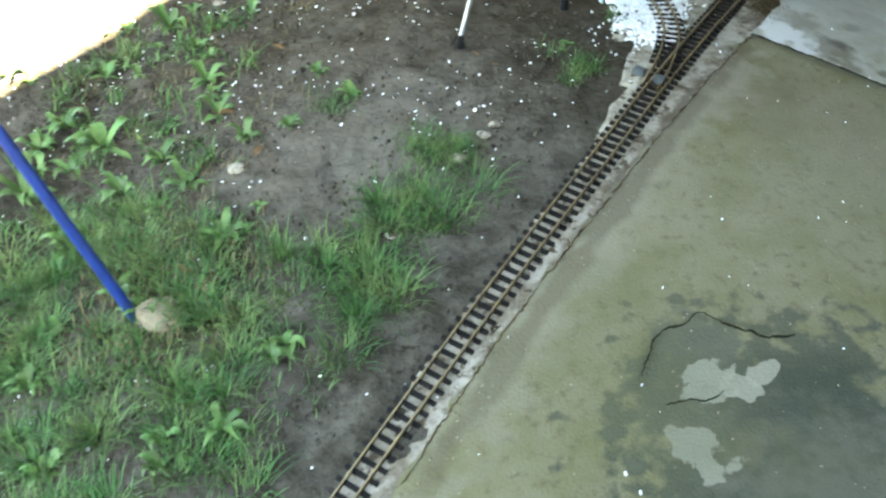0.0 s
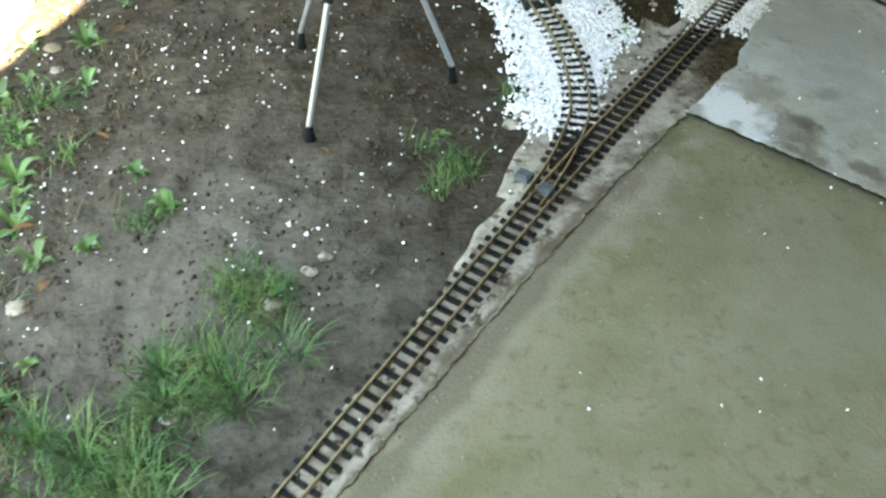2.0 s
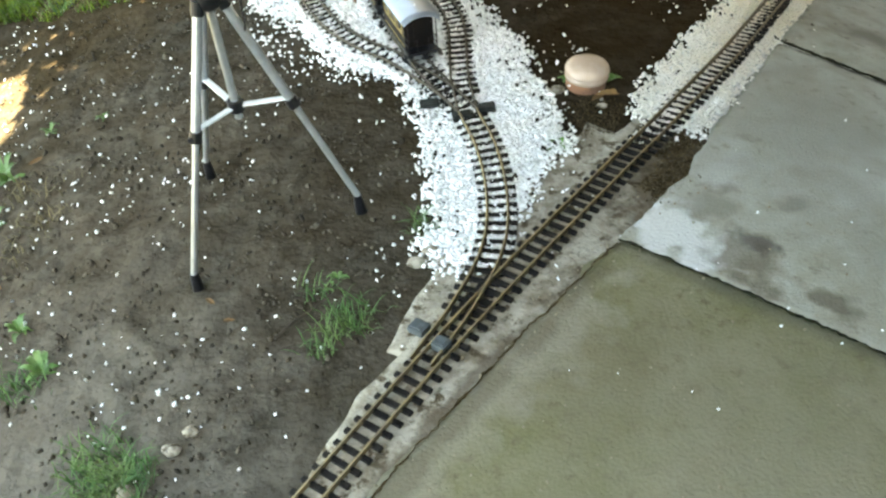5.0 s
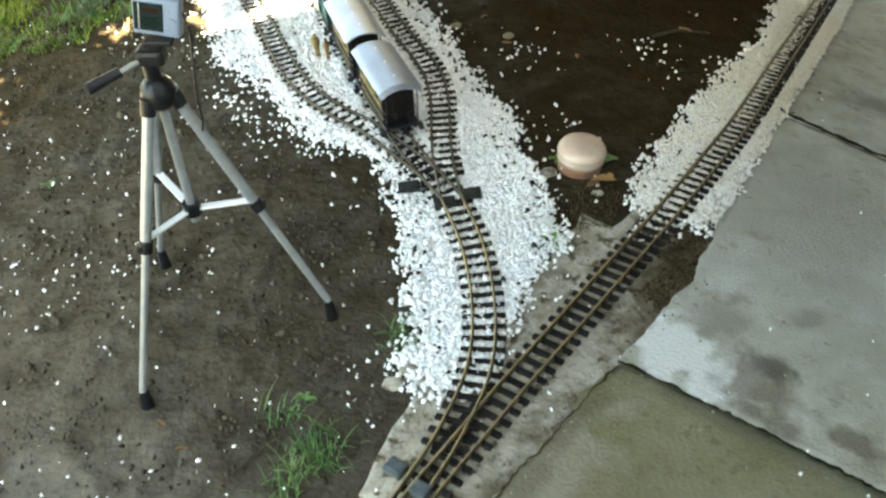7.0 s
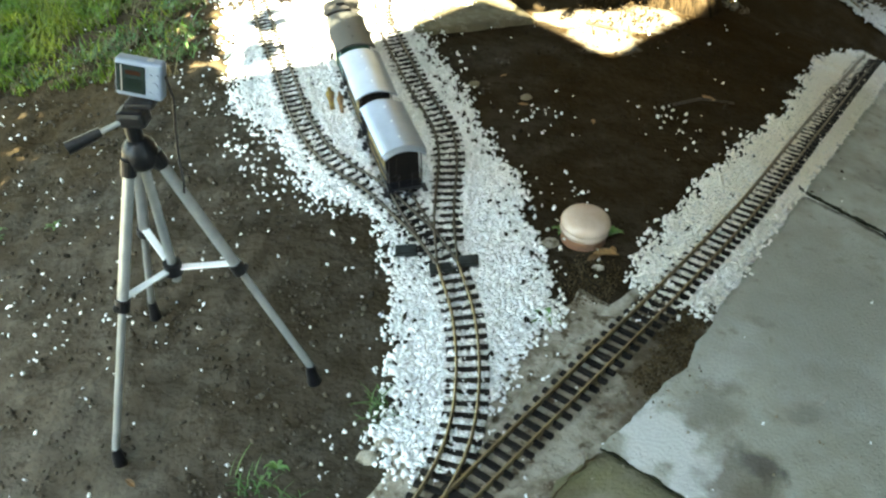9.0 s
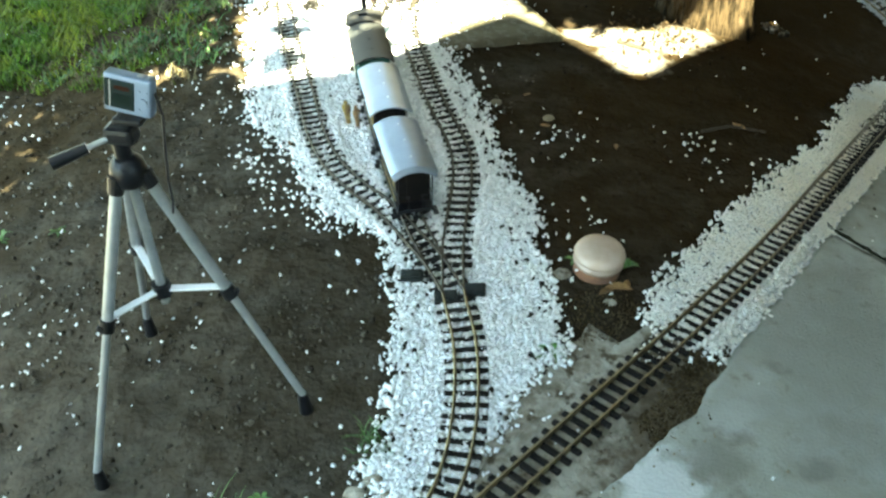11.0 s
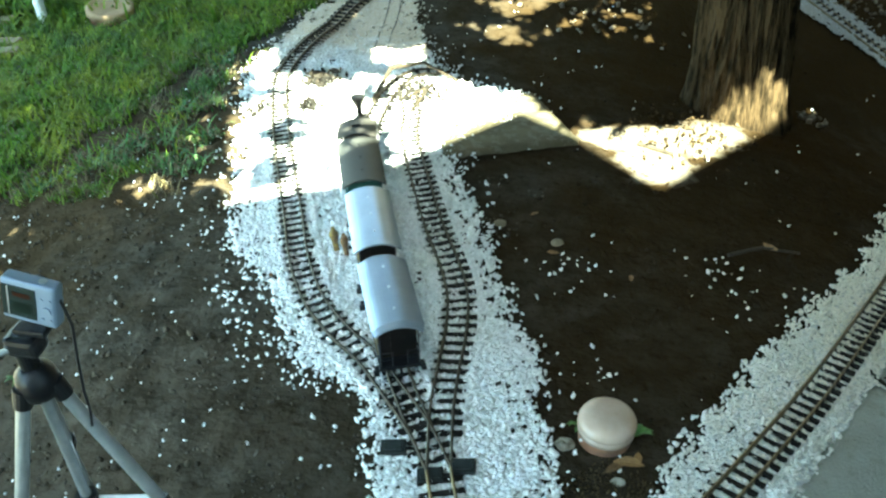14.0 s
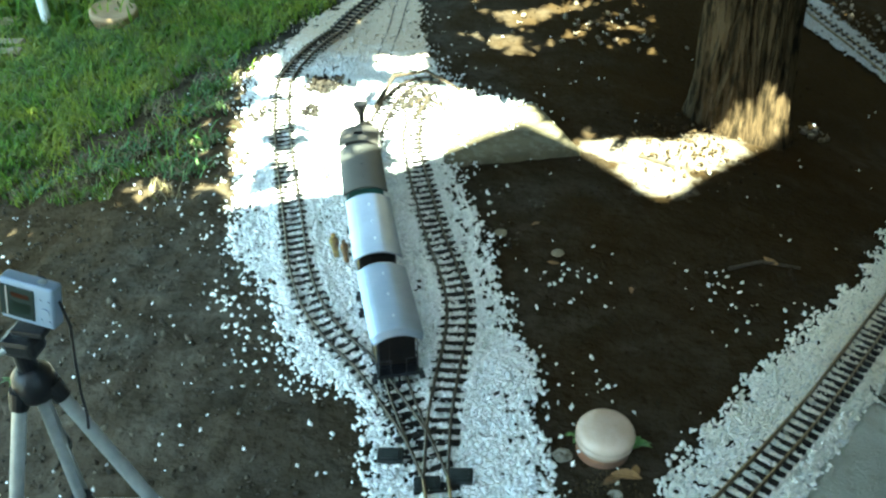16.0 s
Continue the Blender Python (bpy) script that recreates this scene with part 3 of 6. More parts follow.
# ---- track: rails and ties ----
def rail_mesh(xy, nrm, off, h, name, parent, width=0.0035, metal=None):
    c = xy + nrm * off
    prof = [(-width, 0.0), (-width * 0.45, 0.002), (-width * 0.45, 0.006), (-width * 0.8, 0.0085), (width * 0.8, 0.0085), (width * 0.45, 0.006), (width * 0.45, 0.002), (width, 0.0)]
    v = []
    for s, z in prof:
        q = c + nrm * s
        v.append(np.c_[q, gz(c[:, 0], c[:, 1]) + h + z])
    v = np.stack(v, 1)
    n, m = v.shape[:2]
    i = np.arange(n * m).reshape(n, m)
    j = np.roll(i, -1, axis=1)
    f = np.stack([i[:-1], i[1:], j[1:], j[:-1]], -1).reshape(-1, 4)
    ob = raw(name, v, f, metal or BRASS, parent=parent)
    return ob


tie_bm = bmesh.new()
box(tie_bm, (0.013, 0.09, 0.0085), (0, 0, 0.004), 0.0012, segments=1)
for sy in (-1, 1):
    box(tie_bm, (0.008, 0.013, 0.003), (0, sy * 0.0235, 0.0092))
TIE_MESH = bpy.data.meshes.new("tie")
tie_bm.to_mesh(TIE_MESH)
tie_bm.free()
TIE_MESH.materials.append(TIE)


def track(name, label, points, gauge=0.047, h=0.004, start=0.0, stop=0.0, rails=(1, 1), spacing=0.031, ties=True, metal=None):
    xy, d, u = spline(points, 0.008)
    t = thing(name, label, "toy track", kind="", group="garden railway tracks")
    nrm = np.c_[-d[:, 1], d[:, 0]]
    for side, on in zip((1, -1), rails):
        if on:
            rail_mesh(xy, nrm, side * gauge / 2, h + 0.0085, "rail", t, metal=metal)
    if ties:
        s = start
        while s < u[-1] - stop:
            x, y = np.interp(s, u, xy[:, 0]), np.interp(s, u, xy[:, 1])
            dx, dy = np.interp(s, u, d[:, 0]), np.interp(s, u, d[:, 1])
            ob = new("tie", TIE_MESH)
            ob.parent = t
            nose = float(gz(x + dx * 0.02, y + dy * 0.02) - gz(x - dx * 0.02, y - dy * 0.02)) / 0.04
            ob.matrix_basis = Matrix.Translation(gp(x, y, h)) @ Matrix.Rotation(math.atan2(dy, dx), 4, "Z") @ Matrix.Rotation(-math.atan(nose), 4, "Y")
            s += spacing
    return t


track("main_track", "straight garden railway track, brass rails on dark ties, beside the slab", MAIN)
track("lead_track", "curved garden railway track branching off towards the siding fan", LEAD, start=0.16)
track("left_siding_track", "long curving siding track on white gravel with brass rails", LEFT, start=0.03, metal=DULL)
track("middle_siding_track", "middle siding track under the standing toy train", MIDDLE, start=0.13, metal=DULL)
track("buried_track", "dull track half buried in pale grit beyond the sidings", STUB, h=-0.0125, metal=DULL)
track("right_siding_track", "bowed short siding track on white gravel", RIGHT, start=0.1, metal=DULL)

# white fill packed between the ties where the track runs on gravel
for line, w in (([p for p in MAIN if 3.45 < p[1] < 4.5] + [(1.65, 4.83)], 0.047), ([(0.732, 2.9)] + LEAD[2:], 0.043), (LEFT, 0.044), (MIDDLE[1:9], 0.044), (RIGHT[1:], 0.044)):
    sheet("track_fill", ribbon_rows(line, w, w, step=0.012, cols=12, ragged=0.006), BED, "white grit packed between the ties of a garden railway track", "gravel bed", 0.0078, 0.012, 0.0028, freq=70)

# ---- gravel beds: a grit sheet with loose marble chips on it ----
YARD = [(0.56, 2.93), (0.575, 3.05), (0.53, 3.25), (0.515, 3.40), (0.46, 3.52), (0.41, 3.64), (0.38, 3.68), (0.33, 3.672), (0.215, 3.745), (0.09, 3.925), (-0.005, 4.02), (-0.115, 4.14), (-0.20, 4.35), (-0.375, 4.76), (-0.50, 5.07), (-0.61, 5.40), (-0.64, 5.6), (-0.65, 5.91), (-0.56, 6.06), (-0.45, 6.5), (-0.1, 6.5), (-0.2, 6.1), (-0.06, 5.73), (0.07, 5.42), (0.17, 5.25), (0.41, 5.2), (0.47, 5.04), (0.36, 4.88), (0.30, 4.69), (0.42, 4.46), (0.60, 4.08), (0.76, 3.80), (0.80, 3.63), (0.84, 3.5), (0.90, 3.35), (0.83, 3.2), (0.79, 3.06), (0.78, 2.98), (0.71, 2.88), (0.64, 2.86)]
SIDE = [(1.03, 3.50), (1.1, 3.75), (1.172, 3.922), (1.254, 4.106), (1.36, 4.363), (1.459, 4.586), (1.54, 4.86), (1.655, 5.276), (1.79, 5.61), (1.89, 5.75), (1.98, 5.7), (1.972, 5.57), (1.782, 4.93), (1.704, 4.695), (1.62, 4.475), (1.517, 4.193), (1.459, 4.005), (1.296, 3.596), (1.19, 3.42), (1.1, 3.40)]
FARBED = [(1.0, 6.98), (1.27, 6.6), (1.64, 6.36), (2.1, 5.95), (2.15, 6.2), (1.65, 6.62), (1.2, 7.1)]
rng = np.random.default_rng(5)


def poly_points(poly, spacing, ragged=0.03, seed=1.0, f=13):
    p = np.array(poly)
    lo, hi = p.min(0) - 0.08, p.max(0) + 0.08
    gx, gy = np.meshgrid(np.arange(lo[0], hi[0], spacing), np.arange(lo[1], hi[1], spacing))
    x, y = gx.ravel() + rng.uniform(-0.5, 0.5, gx.size) * spacing, gy.ravel() + rng.uniform(-0.5, 0.5, gx.size) * spacing
    fine = 0.022 * wob(x, y, 42, seed + 8) + rng.normal(0, 0.008, len(x))
    keep = inside(poly, x + ragged * wob(x, y, f, seed) + fine, y + ragged * wob(x, y, f, seed + 4) + fine)
    return x[keep], y[keep]


def edge_gap(poly, x, y):
    """Distance of points from a polygon's outline."""
    gap = np.full(np.shape(x), 9.0)
    for a, b in zip(poly, poly[1:] + poly[:1]):
        a, b = np.array(a), np.array(b)
        k = np.clip(((x - a[0]) * (b - a)[0] + (y - a[1]) * (b - a)[1]) / ((b - a) @ (b - a)), 0, 1)
        gap = np.minimum(gap, np.hypot(x - a[0] - k * (b - a)[0], y - a[1] - k * (b - a)[1]))
    return gap


def depth(poly, x, y, seed):
    """How far points lie inside a bed whose outline wanders."""
    d = np.where(inside(poly, x, y), 1, -1) * edge_gap(poly, x, y)
    return d + 0.03 * wob(x, y, 12, seed) + 0.02 * wob(x, y, 38, seed + 8)


def past_slab(x, y):
    """How far points lie beyond the slabs' edge towards their middle."""
    ex = np.interp(y, [2.98, 3.075, 3.155, 3.26, 3.39, 3.59, 4.03, 4.48, 4.93, 5.57, 6.4], [1.0, 1.055, 1.11, 1.165, 1.21, 1.29, 1.46, 1.62, 1.775, 1.965, 2.2])
    return (x - ex) * 0.93 - 0.006 * wob(x, y, 26, 9)


def bed_points(poly, spacing, seed):
    """Places of chips: packed inside the bed, thinning out with bare holes towards its edge."""
    p = np.array(poly)
    lo, hi = p.min(0) - 0.06, p.max(0) + 0.06
    ax, ay = np.meshgrid(np.arange(lo[0], hi[0], spacing), np.arange(lo[1], hi[1], spacing))
    x, y = ax.ravel() + rng.uniform(-0.5, 0.5, ax.size) * spacing, ay.ravel() + rng.uniform(-0.5, 0.5, ax.size) * spacing
    k = inside(poly, x, y) | (edge_gap(poly, x, y) < 0.06)
    x, y = x[k], y[k]
    d = depth(poly, x, y, seed)
    d += 0.012 * wob(x, y, 95, seed + 5) + rng.normal(0, 0.006, len(x))
    bare = (wob(x, y, 34, seed + 20) > 0.34 + 3.5 * np.clip(d - 0.01, 0, 1)) & (rng.random(len(x)) < 0.8)
    k = (rng.random(len(x)) < np.clip((d + 0.014) / 0.03, 0, 1)) & ~bare
    over = past_slab(x, y)
    k &= (over < 0.004) | (rng.random(len(x)) < 0.05 * np.exp(-over / 0.03))
    return x[k], y[k]


ICO = bmesh.new()
bmesh.ops.create_icosphere(ICO, subdivisions=1, radius=1)
ICO_V = np.array([v.co[:] for v in ICO.verts])
ICO_F = np.array([[v.index for v in f.verts] for f in ICO.faces])
ICO.free()
CUBE_V = np.array([(x, y, z) for x in (-1, 1) for y in (-1, 1) for z in (-1, 1)], float)
CUBE_F = np.array([(0, 1, 3, 2), (4, 6, 7, 5), (0, 4, 5, 1), (2, 3, 7, 6), (0, 2, 6, 4), (1, 5, 7, 3)])


def rot_z(a):
    z = np.zeros_like(a)
    return np.stack([np.cos(a), -np.sin(a), z, np.sin(a), np.cos(a), z, z, z, z + 1], -1).reshape(-1, 3, 3)


def chips(name, x, y, lo, hi, mat, label, lift=0.0, base=CUBE_V, faces=CUBE_F, stack=0.0):
    n = len(x)
    size = rng.uniform(lo, hi, (n, 1)) * np.stack([np.ones(n), rng.uniform(0.6, 0.95, n), rng.uniform(0.45, 0.75, n)], -1)
    v = base[None] * (1 + rng.uniform(-0.42, 0.25, (n, len(base), 1)))
    v = v * size[:, None, :] * 0.5
    tilt = rng.normal(0, 0.35, (n, 2))
    v[..., 2] += v[..., 0] * tilt[:, :1] + v[..., 1] * tilt[:, 1:]
    v = np.einsum("nij,nkj->nki", rot_z(rng.uniform(0, 6.28, n)), v)
    v[..., 0] += x[:, None]
    v[..., 1] += y[:, None]
    v[..., 2] += (gz(x, y) + lift + size[:, 2] * 0.25 + stack * rng.random(n))[:, None]
    f = (faces[None] + (np.arange(n) * len(base))[:, None, None]).reshape(-1, faces.shape[1])
    return tagged(raw(name, v, f, mat), label, "gravel", kind="stuff")


def bed(name, poly, label, h, seed):
    p = np.array(poly)
    st = 0.012
    ax, ay = np.arange(p[:, 0].min() - 0.05, p[:, 0].max() + 0.05, st), np.arange(p[:, 1].min() - 0.05, p[:, 1].max() + 0.05, st)
    X, Y = np.meshgrid(ax, ay)
    Z = gz(X, Y) + h + 0.0025 * wob(X, Y, 24, 3.0)
    i = np.arange(X.size).reshape(X.shape)
    cx, cy = (X[:-1, :-1] + st / 2), (Y[:-1, :-1] + st / 2)
    d = depth(poly, cx, cy, seed)
    keep = ((d > 0.018) & ~(wob(cx, cy, 34, seed + 20) > 0.3 + 3.5 * np.clip(d - 0.01, 0, 1)) & (past_slab(cx, cy) < 0.006)).ravel()
    q = np.stack([i[:-1, :-1], i[:-1, 1:], i[1:, 1:], i[1:, :-1]], -1).reshape(-1, 4)[keep]
    used, inv = np.unique(q, return_inverse=True)
    return tagged(raw(name, np.stack([X, Y, Z], -1).reshape(-1, 3)[used], inv.reshape(-1, 4), BED, True), label, "gravel bed", kind="structure")


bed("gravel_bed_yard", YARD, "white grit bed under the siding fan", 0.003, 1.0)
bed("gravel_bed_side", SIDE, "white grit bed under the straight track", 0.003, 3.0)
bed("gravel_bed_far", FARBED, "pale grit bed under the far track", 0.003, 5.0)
yx, yy = bed_points(YARD, 0.0072, 1.0)
sx, sy = bed_points(SIDE, 0.0074, 3.0)
fx, fy = poly_points(FARBED, 0.03)
k = (yy < 5.3) | (rng.random(len(yy)) < np.clip((5.55 - yy) / 0.25, 0.05, 1))
yx, yy = yx[k], yy[k]
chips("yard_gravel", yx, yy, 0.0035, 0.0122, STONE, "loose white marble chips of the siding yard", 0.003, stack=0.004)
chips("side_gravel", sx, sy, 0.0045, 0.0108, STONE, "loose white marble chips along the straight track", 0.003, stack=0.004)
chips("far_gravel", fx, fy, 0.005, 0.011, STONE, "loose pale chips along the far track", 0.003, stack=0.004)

# chips heaped over the tie ends beside the slab
ox, oy = poly_points([(1.15, 3.42), (1.275, 3.66), (1.39, 3.95), (1.5, 4.25), (1.665, 4.75), (1.93, 5.65), (1.955, 5.6), (1.75, 4.9), (1.6, 4.46), (1.48, 4.15), (1.28, 3.62), (1.2, 3.44)], 0.0085, ragged=0.015)
chips("spilled_chips", ox, oy, 0.004, 0.0095, STONE, "white chips spilled over the tie ends beside the slab", 0.012, stack=0.004)
ox, oy = poly_points([(1.03, 3.36), (1.2, 3.72), (1.38, 4.15), (1.59, 4.75), (1.66, 4.75), (1.455, 4.15), (1.28, 3.72), (1.1, 3.36)], 0.0125)
chips("chips_between_ties", ox, oy, 0.003, 0.0065, STONE, "white chips lying between the ties", 0.007)

# a fringe of chips thinning out from the edge of the yard
N = 70000
cx, cy = rng.uniform(-0.8, 1.05, N), rng.uniform(2.8, 5.5, N)
gap = edge_gap(YARD, cx, cy)
BARE = [(0.1, 3.6), (0.36, 3.62), (0.44, 3.62), (0.54, 3.35), (0.58, 3.05), (0.55, 2.9), (0.3, 2.93), (0.1, 3.25)]
NOTCH = [(-0.12, 4.13), (-0.09, 3.95), (0.05, 3.72), (0.14, 3.65), (0.32, 3.62), (0.33, 3.68), (0.215, 3.75), (0.09, 3.93), (0.0, 4.02)]
lumps = np.clip(0.6 + 1.6 * wob(cx, cy, 22, 14.0), 0, 1.4)
keep = ~inside(YARD, cx, cy) & (rng.random(N) < np.where(cx > 0.55, 0.55, np.where(inside(BARE, cx, cy), 0.3, 1.0)) * lumps * (0.55 * np.exp(-gap / 0.013) + 0.13 * np.exp(-gap / 0.045) + 0.16 * inside(NOTCH, cx, cy))) & (cx + cy * 0.2 < 1.6)
chips("fringe_chips", cx[keep], cy[keep], 0.004, 0.0095, STONE, "white chips thinning out over the soil beside the yard", 0.002, stack=0.003)

# chips over the tie ends of the sidings
ex, ey = [], []
for line, s in ((LEFT, 5.1), (MIDDLE, 4.9), (RIGHT, 5.0)):
    xy, d, u = spline([p for p in line if p[1] < s], 0.004)
    i = rng.integers(40, len(xy), len(xy) * 8)
    off = rng.uniform(0.037, 0.06, len(i)) * rng.choice((-1, 1), len(i))
    ex.append(xy[i, 0] - d[i, 1] * off)
    ey.append(xy[i, 1] + d[i, 0] * off)
ex, ey = np.concatenate(ex), np.concatenate(ey)
k = inside(YARD, ex, ey) & (wob(ex, ey, 16, 27.0) > -0.25) & (ey > 3.62)
chips("tie_end_chips", ex[k], ey[k], 0.004, 0.009, STONE, "white chips heaped over the tie ends of the sidings", 0.008, stack=0.004)

# chips strayed on to the soil, thick near the beds and in drifts further off
N = 36000
cx, cy = rng.uniform(-1.9, 1.6, N), rng.uniform(1.2, 6.2, N)
edge = np.zeros(N)
for poly, w in ((YARD, 1.0), (SIDE, 0.9)):
    dist = edge_gap(poly, cx, cy)
    edge = np.maximum(edge, w * (0.8 * np.exp(-dist / 0.03) + 0.25 * np.exp(-dist / 0.1)))
drift = np.clip(wob(cx, cy, 2.6, 8.0) * 1.3 + 0.45, 0, 1)
leftside = np.where(inside(BARE, cx, cy), 0.12, np.interp(cy, (3.4, 3.9), (1.0, 0.55))) * np.clip((0.55 - cx) / 0.35, 0, 1) * np.clip((cy - 2.2) / 0.5, 0, 1) * np.clip((5.0 - cy) / 0.6, 0, 1)
edge *= np.where(cx > 0.55, 0.3, np.where(inside(BARE, cx, cy), 0.15, 1.0))
keep = rng.random(N) < 0.6 * edge + 0.24 * drift * leftside + np.where(cx > 0.6, 0.005, 0.016)
onslab = (cx * 0.86 - cy * 0.51) > (1.01 * 0.86 - 2.99 * 0.51) - 0.09
keep &= ~(onslab & (rng.random(N) < 0.7))
chips("strayed_chips", cx[keep], cy[keep], 0.0022, 0.0078, STONE, "white chips strayed over the soil", 0.003)
for px, py, n in ((0.75, 4.23, 18), (1.1, 4.35, 16), (1.14, 4.22, 12), (0.9, 3.8, 10), (0.83, 3.5, 14)):
    chips("dropped_chips", rng.normal(px, 0.05, n), rng.normal(py, 0.06, n), 0.003, 0.009, STONE, "white chips dropped in a loose cluster on dark soil", 0.001)
# tiny pale grit on the old slab and the mortar beside the track
gx2, gy2 = rng.uniform(-0.4, 1.6, 2600), rng.uniform(0.9, 3.2, 2600)
far_off = (gx2 * 0.86 - gy2 * 0.51) - (1.01 * 0.86 - 2.99 * 0.51)
k = (far_off > -0.14) & (rng.random(2600) < np.where(far_off < 0.06, 0.8, 0.3))
chips("slab_grit", gx2[k], gy2[k], 0.0016, 0.006, TAN, "tiny pale grit scattered on the slab", 0.006)
cx, cy = rng.uniform(0.1, 2.0, 80), rng.uniform(1.0, 3.4, 80)
k = (cx * 0.86 - cy * 0.51) - (1.01 * 0.86 - 2.99 * 0.51) > 0.04
chips("slab_specks", cx[k], cy[k], 0.0025, 0.006, STONE, "white chips strayed on to the slab", 0.0065)
# dark crumbs of earth
N = 2600
cx, cy = rng.uniform(-1.9, 1.5, N), rng.uniform(1.4, 6.2, N)
keep = ~((cx * 0.86 - cy * 0.51) > (1.01 * 0.86 - 2.99 * 0.51) - 0.12)
keep &= ~inside(YARD, cx, cy) | (rng.random(N) < 0.15)
chips("earth_crumbs", cx[keep], cy[keep], 0.004, 0.010, SOIL, "small crumbs and clods of soil", -0.004)


# dark crumbs that stand in for the dark gaps between chips
cx, cy = rng.uniform(-0.6, 1.0, 9000), rng.uniform(2.9, 5.2, 9000)
k = inside(YARD, cx, cy) & (wob(cx, cy, 9, 51.0) + 1.2 * np.exp(-edge_gap(YARD, cx, cy) / 0.05) > 0.42) & (rng.random(9000) < 0.55)
chips("gravel_debris", cx[k], cy[k], 0.003, 0.0105, CLOD_DARK, "dark crumbs on the white chips, standing in for dark gaps", 0.006, stack=0.003)
# clods on the near soil, brown dirt between the straight track and the slab
cx, cy = rng.uniform(-1.3, 0.62, 9500), rng.uniform(2.0, 4.6, 9500)
k = (wob(cx, cy, 7, 17.0) > 0.02) & ~inside(YARD, cx, cy) & (cx + 0.02 < 0.62 - 0.6 * (2.72 - cy))
chips("soil_clods", cx[k], cy[k], 0.002, 0.0085, CLOD, "dry crumbling clods on the bare soil", -0.003)
ox, oy = poly_points([(1.06, 3.17), (1.09, 3.12), (1.155, 3.18), (1.2, 3.362), (1.228, 3.47), (1.145, 3.439), (1.096, 3.324)], 0.0048)
chips("track_dirt", ox, oy, 0.0015, 0.0065, MUD, "crumbly brown dirt between the track and the slab", 0.0, stack=0.004)
ox, oy = poly_points([(0.86, 3.45), (0.9, 3.38), (0.99, 3.42), (1.04, 3.55), (0.95, 3.58), (0.86, 3.56)], 0.0065)
chips("cap_dirt", ox, oy, 0.0015, 0.0055, MUD, "crumbly brown dirt round the pipe cap", 0.0)


# pale bark chips and dark crumbs heaped at the foot of the tree
FOOT = [(0.66, 4.95), (0.72, 5.08), (0.82, 5.05), (0.95, 5.36), (1.07, 5.42), (1.17, 5.33), (1.06, 5.03), (0.9, 4.74), (0.8, 4.82)]
ox, oy = poly_points(FOOT, 0.065, ragged=0.05)
chips("foot_chips", ox, oy, 0.006, 0.02, PALE_CHIP, "pale bark chips and stones at the foot of the tree", -0.001, base=ICO_V, faces=ICO_F, stack=0.004)
cx, cy = rng.normal(1.36, 0.04, 12), rng.normal(5.72, 0.05, 12)
chips("foot_scraps", cx, cy, 0.006, 0.022, PALE_CHIP, "pale bark scraps beside the trunk", 0.0, stack=0.006)
cx, cy = rng.normal(0.95, 0.1, 200), rng.normal(5.14, 0.12, 200)
chips("bark_crumbs", cx, cy, 0.004, 0.012, BARK, "dark crumbs of bark at the foot of the tree", 0.006)


for nm, px, py, wx, wy, n in (("litter_flakes", 1.52, 6.84, 0.12, 0.07, 60), ("litter_flakes", 0.55, 6.1, 0.16, 0.12, 50)):
    chips(nm, rng.normal(px, wx, n), rng.normal(py, wy, n), 0.006, 0.02, PALE_CHIP, "dry pale leaf and bark flakes strewn behind the tree", 0.0)
chips("earth_lumps", rng.uniform(0.6, 1.6, 160), rng.uniform(4.0, 5.0, 160), 0.006, 0.02, SOIL, "dark lumps of earth under the tree", -0.004, base=ICO_V, faces=ICO_F)
cx, cy = rng.uniform(-1.1, 0.5, 900), rng.uniform(2.1, 4.3, 900)
k = ~inside(YARD, cx, cy) & (cx < 0.5 - 0.62 * np.maximum(0, 2.75 - cy))
chips("soil_lumps", cx[k], cy[k], 0.006, 0.022, CLOD, "rounded dry lumps of soil on the bare ground", -0.005, base=ICO_V, faces=ICO_F)


# ---- shared turnout parts ----
def motor_box(x, y, turn, tall=0.016, size=(0.052, 0.036), arm=True, mat=None):
    t = thing("switch_motor", "flat dark plastic point motor at the turnout", "switch motor", Matrix.Translation(gp(x, y, 0.004)) @ Matrix.Rotation(radians(turn), 4, "Z"), "point motors")
    bm = bmesh.new()
    box(bm, (*size, tall), (0, 0, tall / 2), 0.004)
    part("housing", bm, mat or MOTOR, t)
    bm = bmesh.new()
    box(bm, (size[0] * 0.7, size[1] * 0.68, 0.003), (0, 0, tall + 0.0012), 0.001)
    part("cover", bm, mat or MOTOR, t)
    if not arm:
        return
    bm = bmesh.new()
    box(bm, (0.022, 0.008, 0.004), (0.036, 0, 0.006), 0.001)
    part("throw_arm", bm, BLACK, t)


motor_box(0.522, 3.497, 12)
motor_box(0.668, 3.478, 192)
motor_box(0.612, 3.445, 15, 0.012)
motor_box(0.603, 2.695, 150, 0.016, (0.038, 0.034), False, MOTOR_PALE)
motor_box(0.655, 2.647, 150, 0.021, (0.034, 0.03), False, MOTOR_PALE)


# ---- the toy train on the middle siding ----
mxy, md, mu = spline(MIDDLE, 0.005)


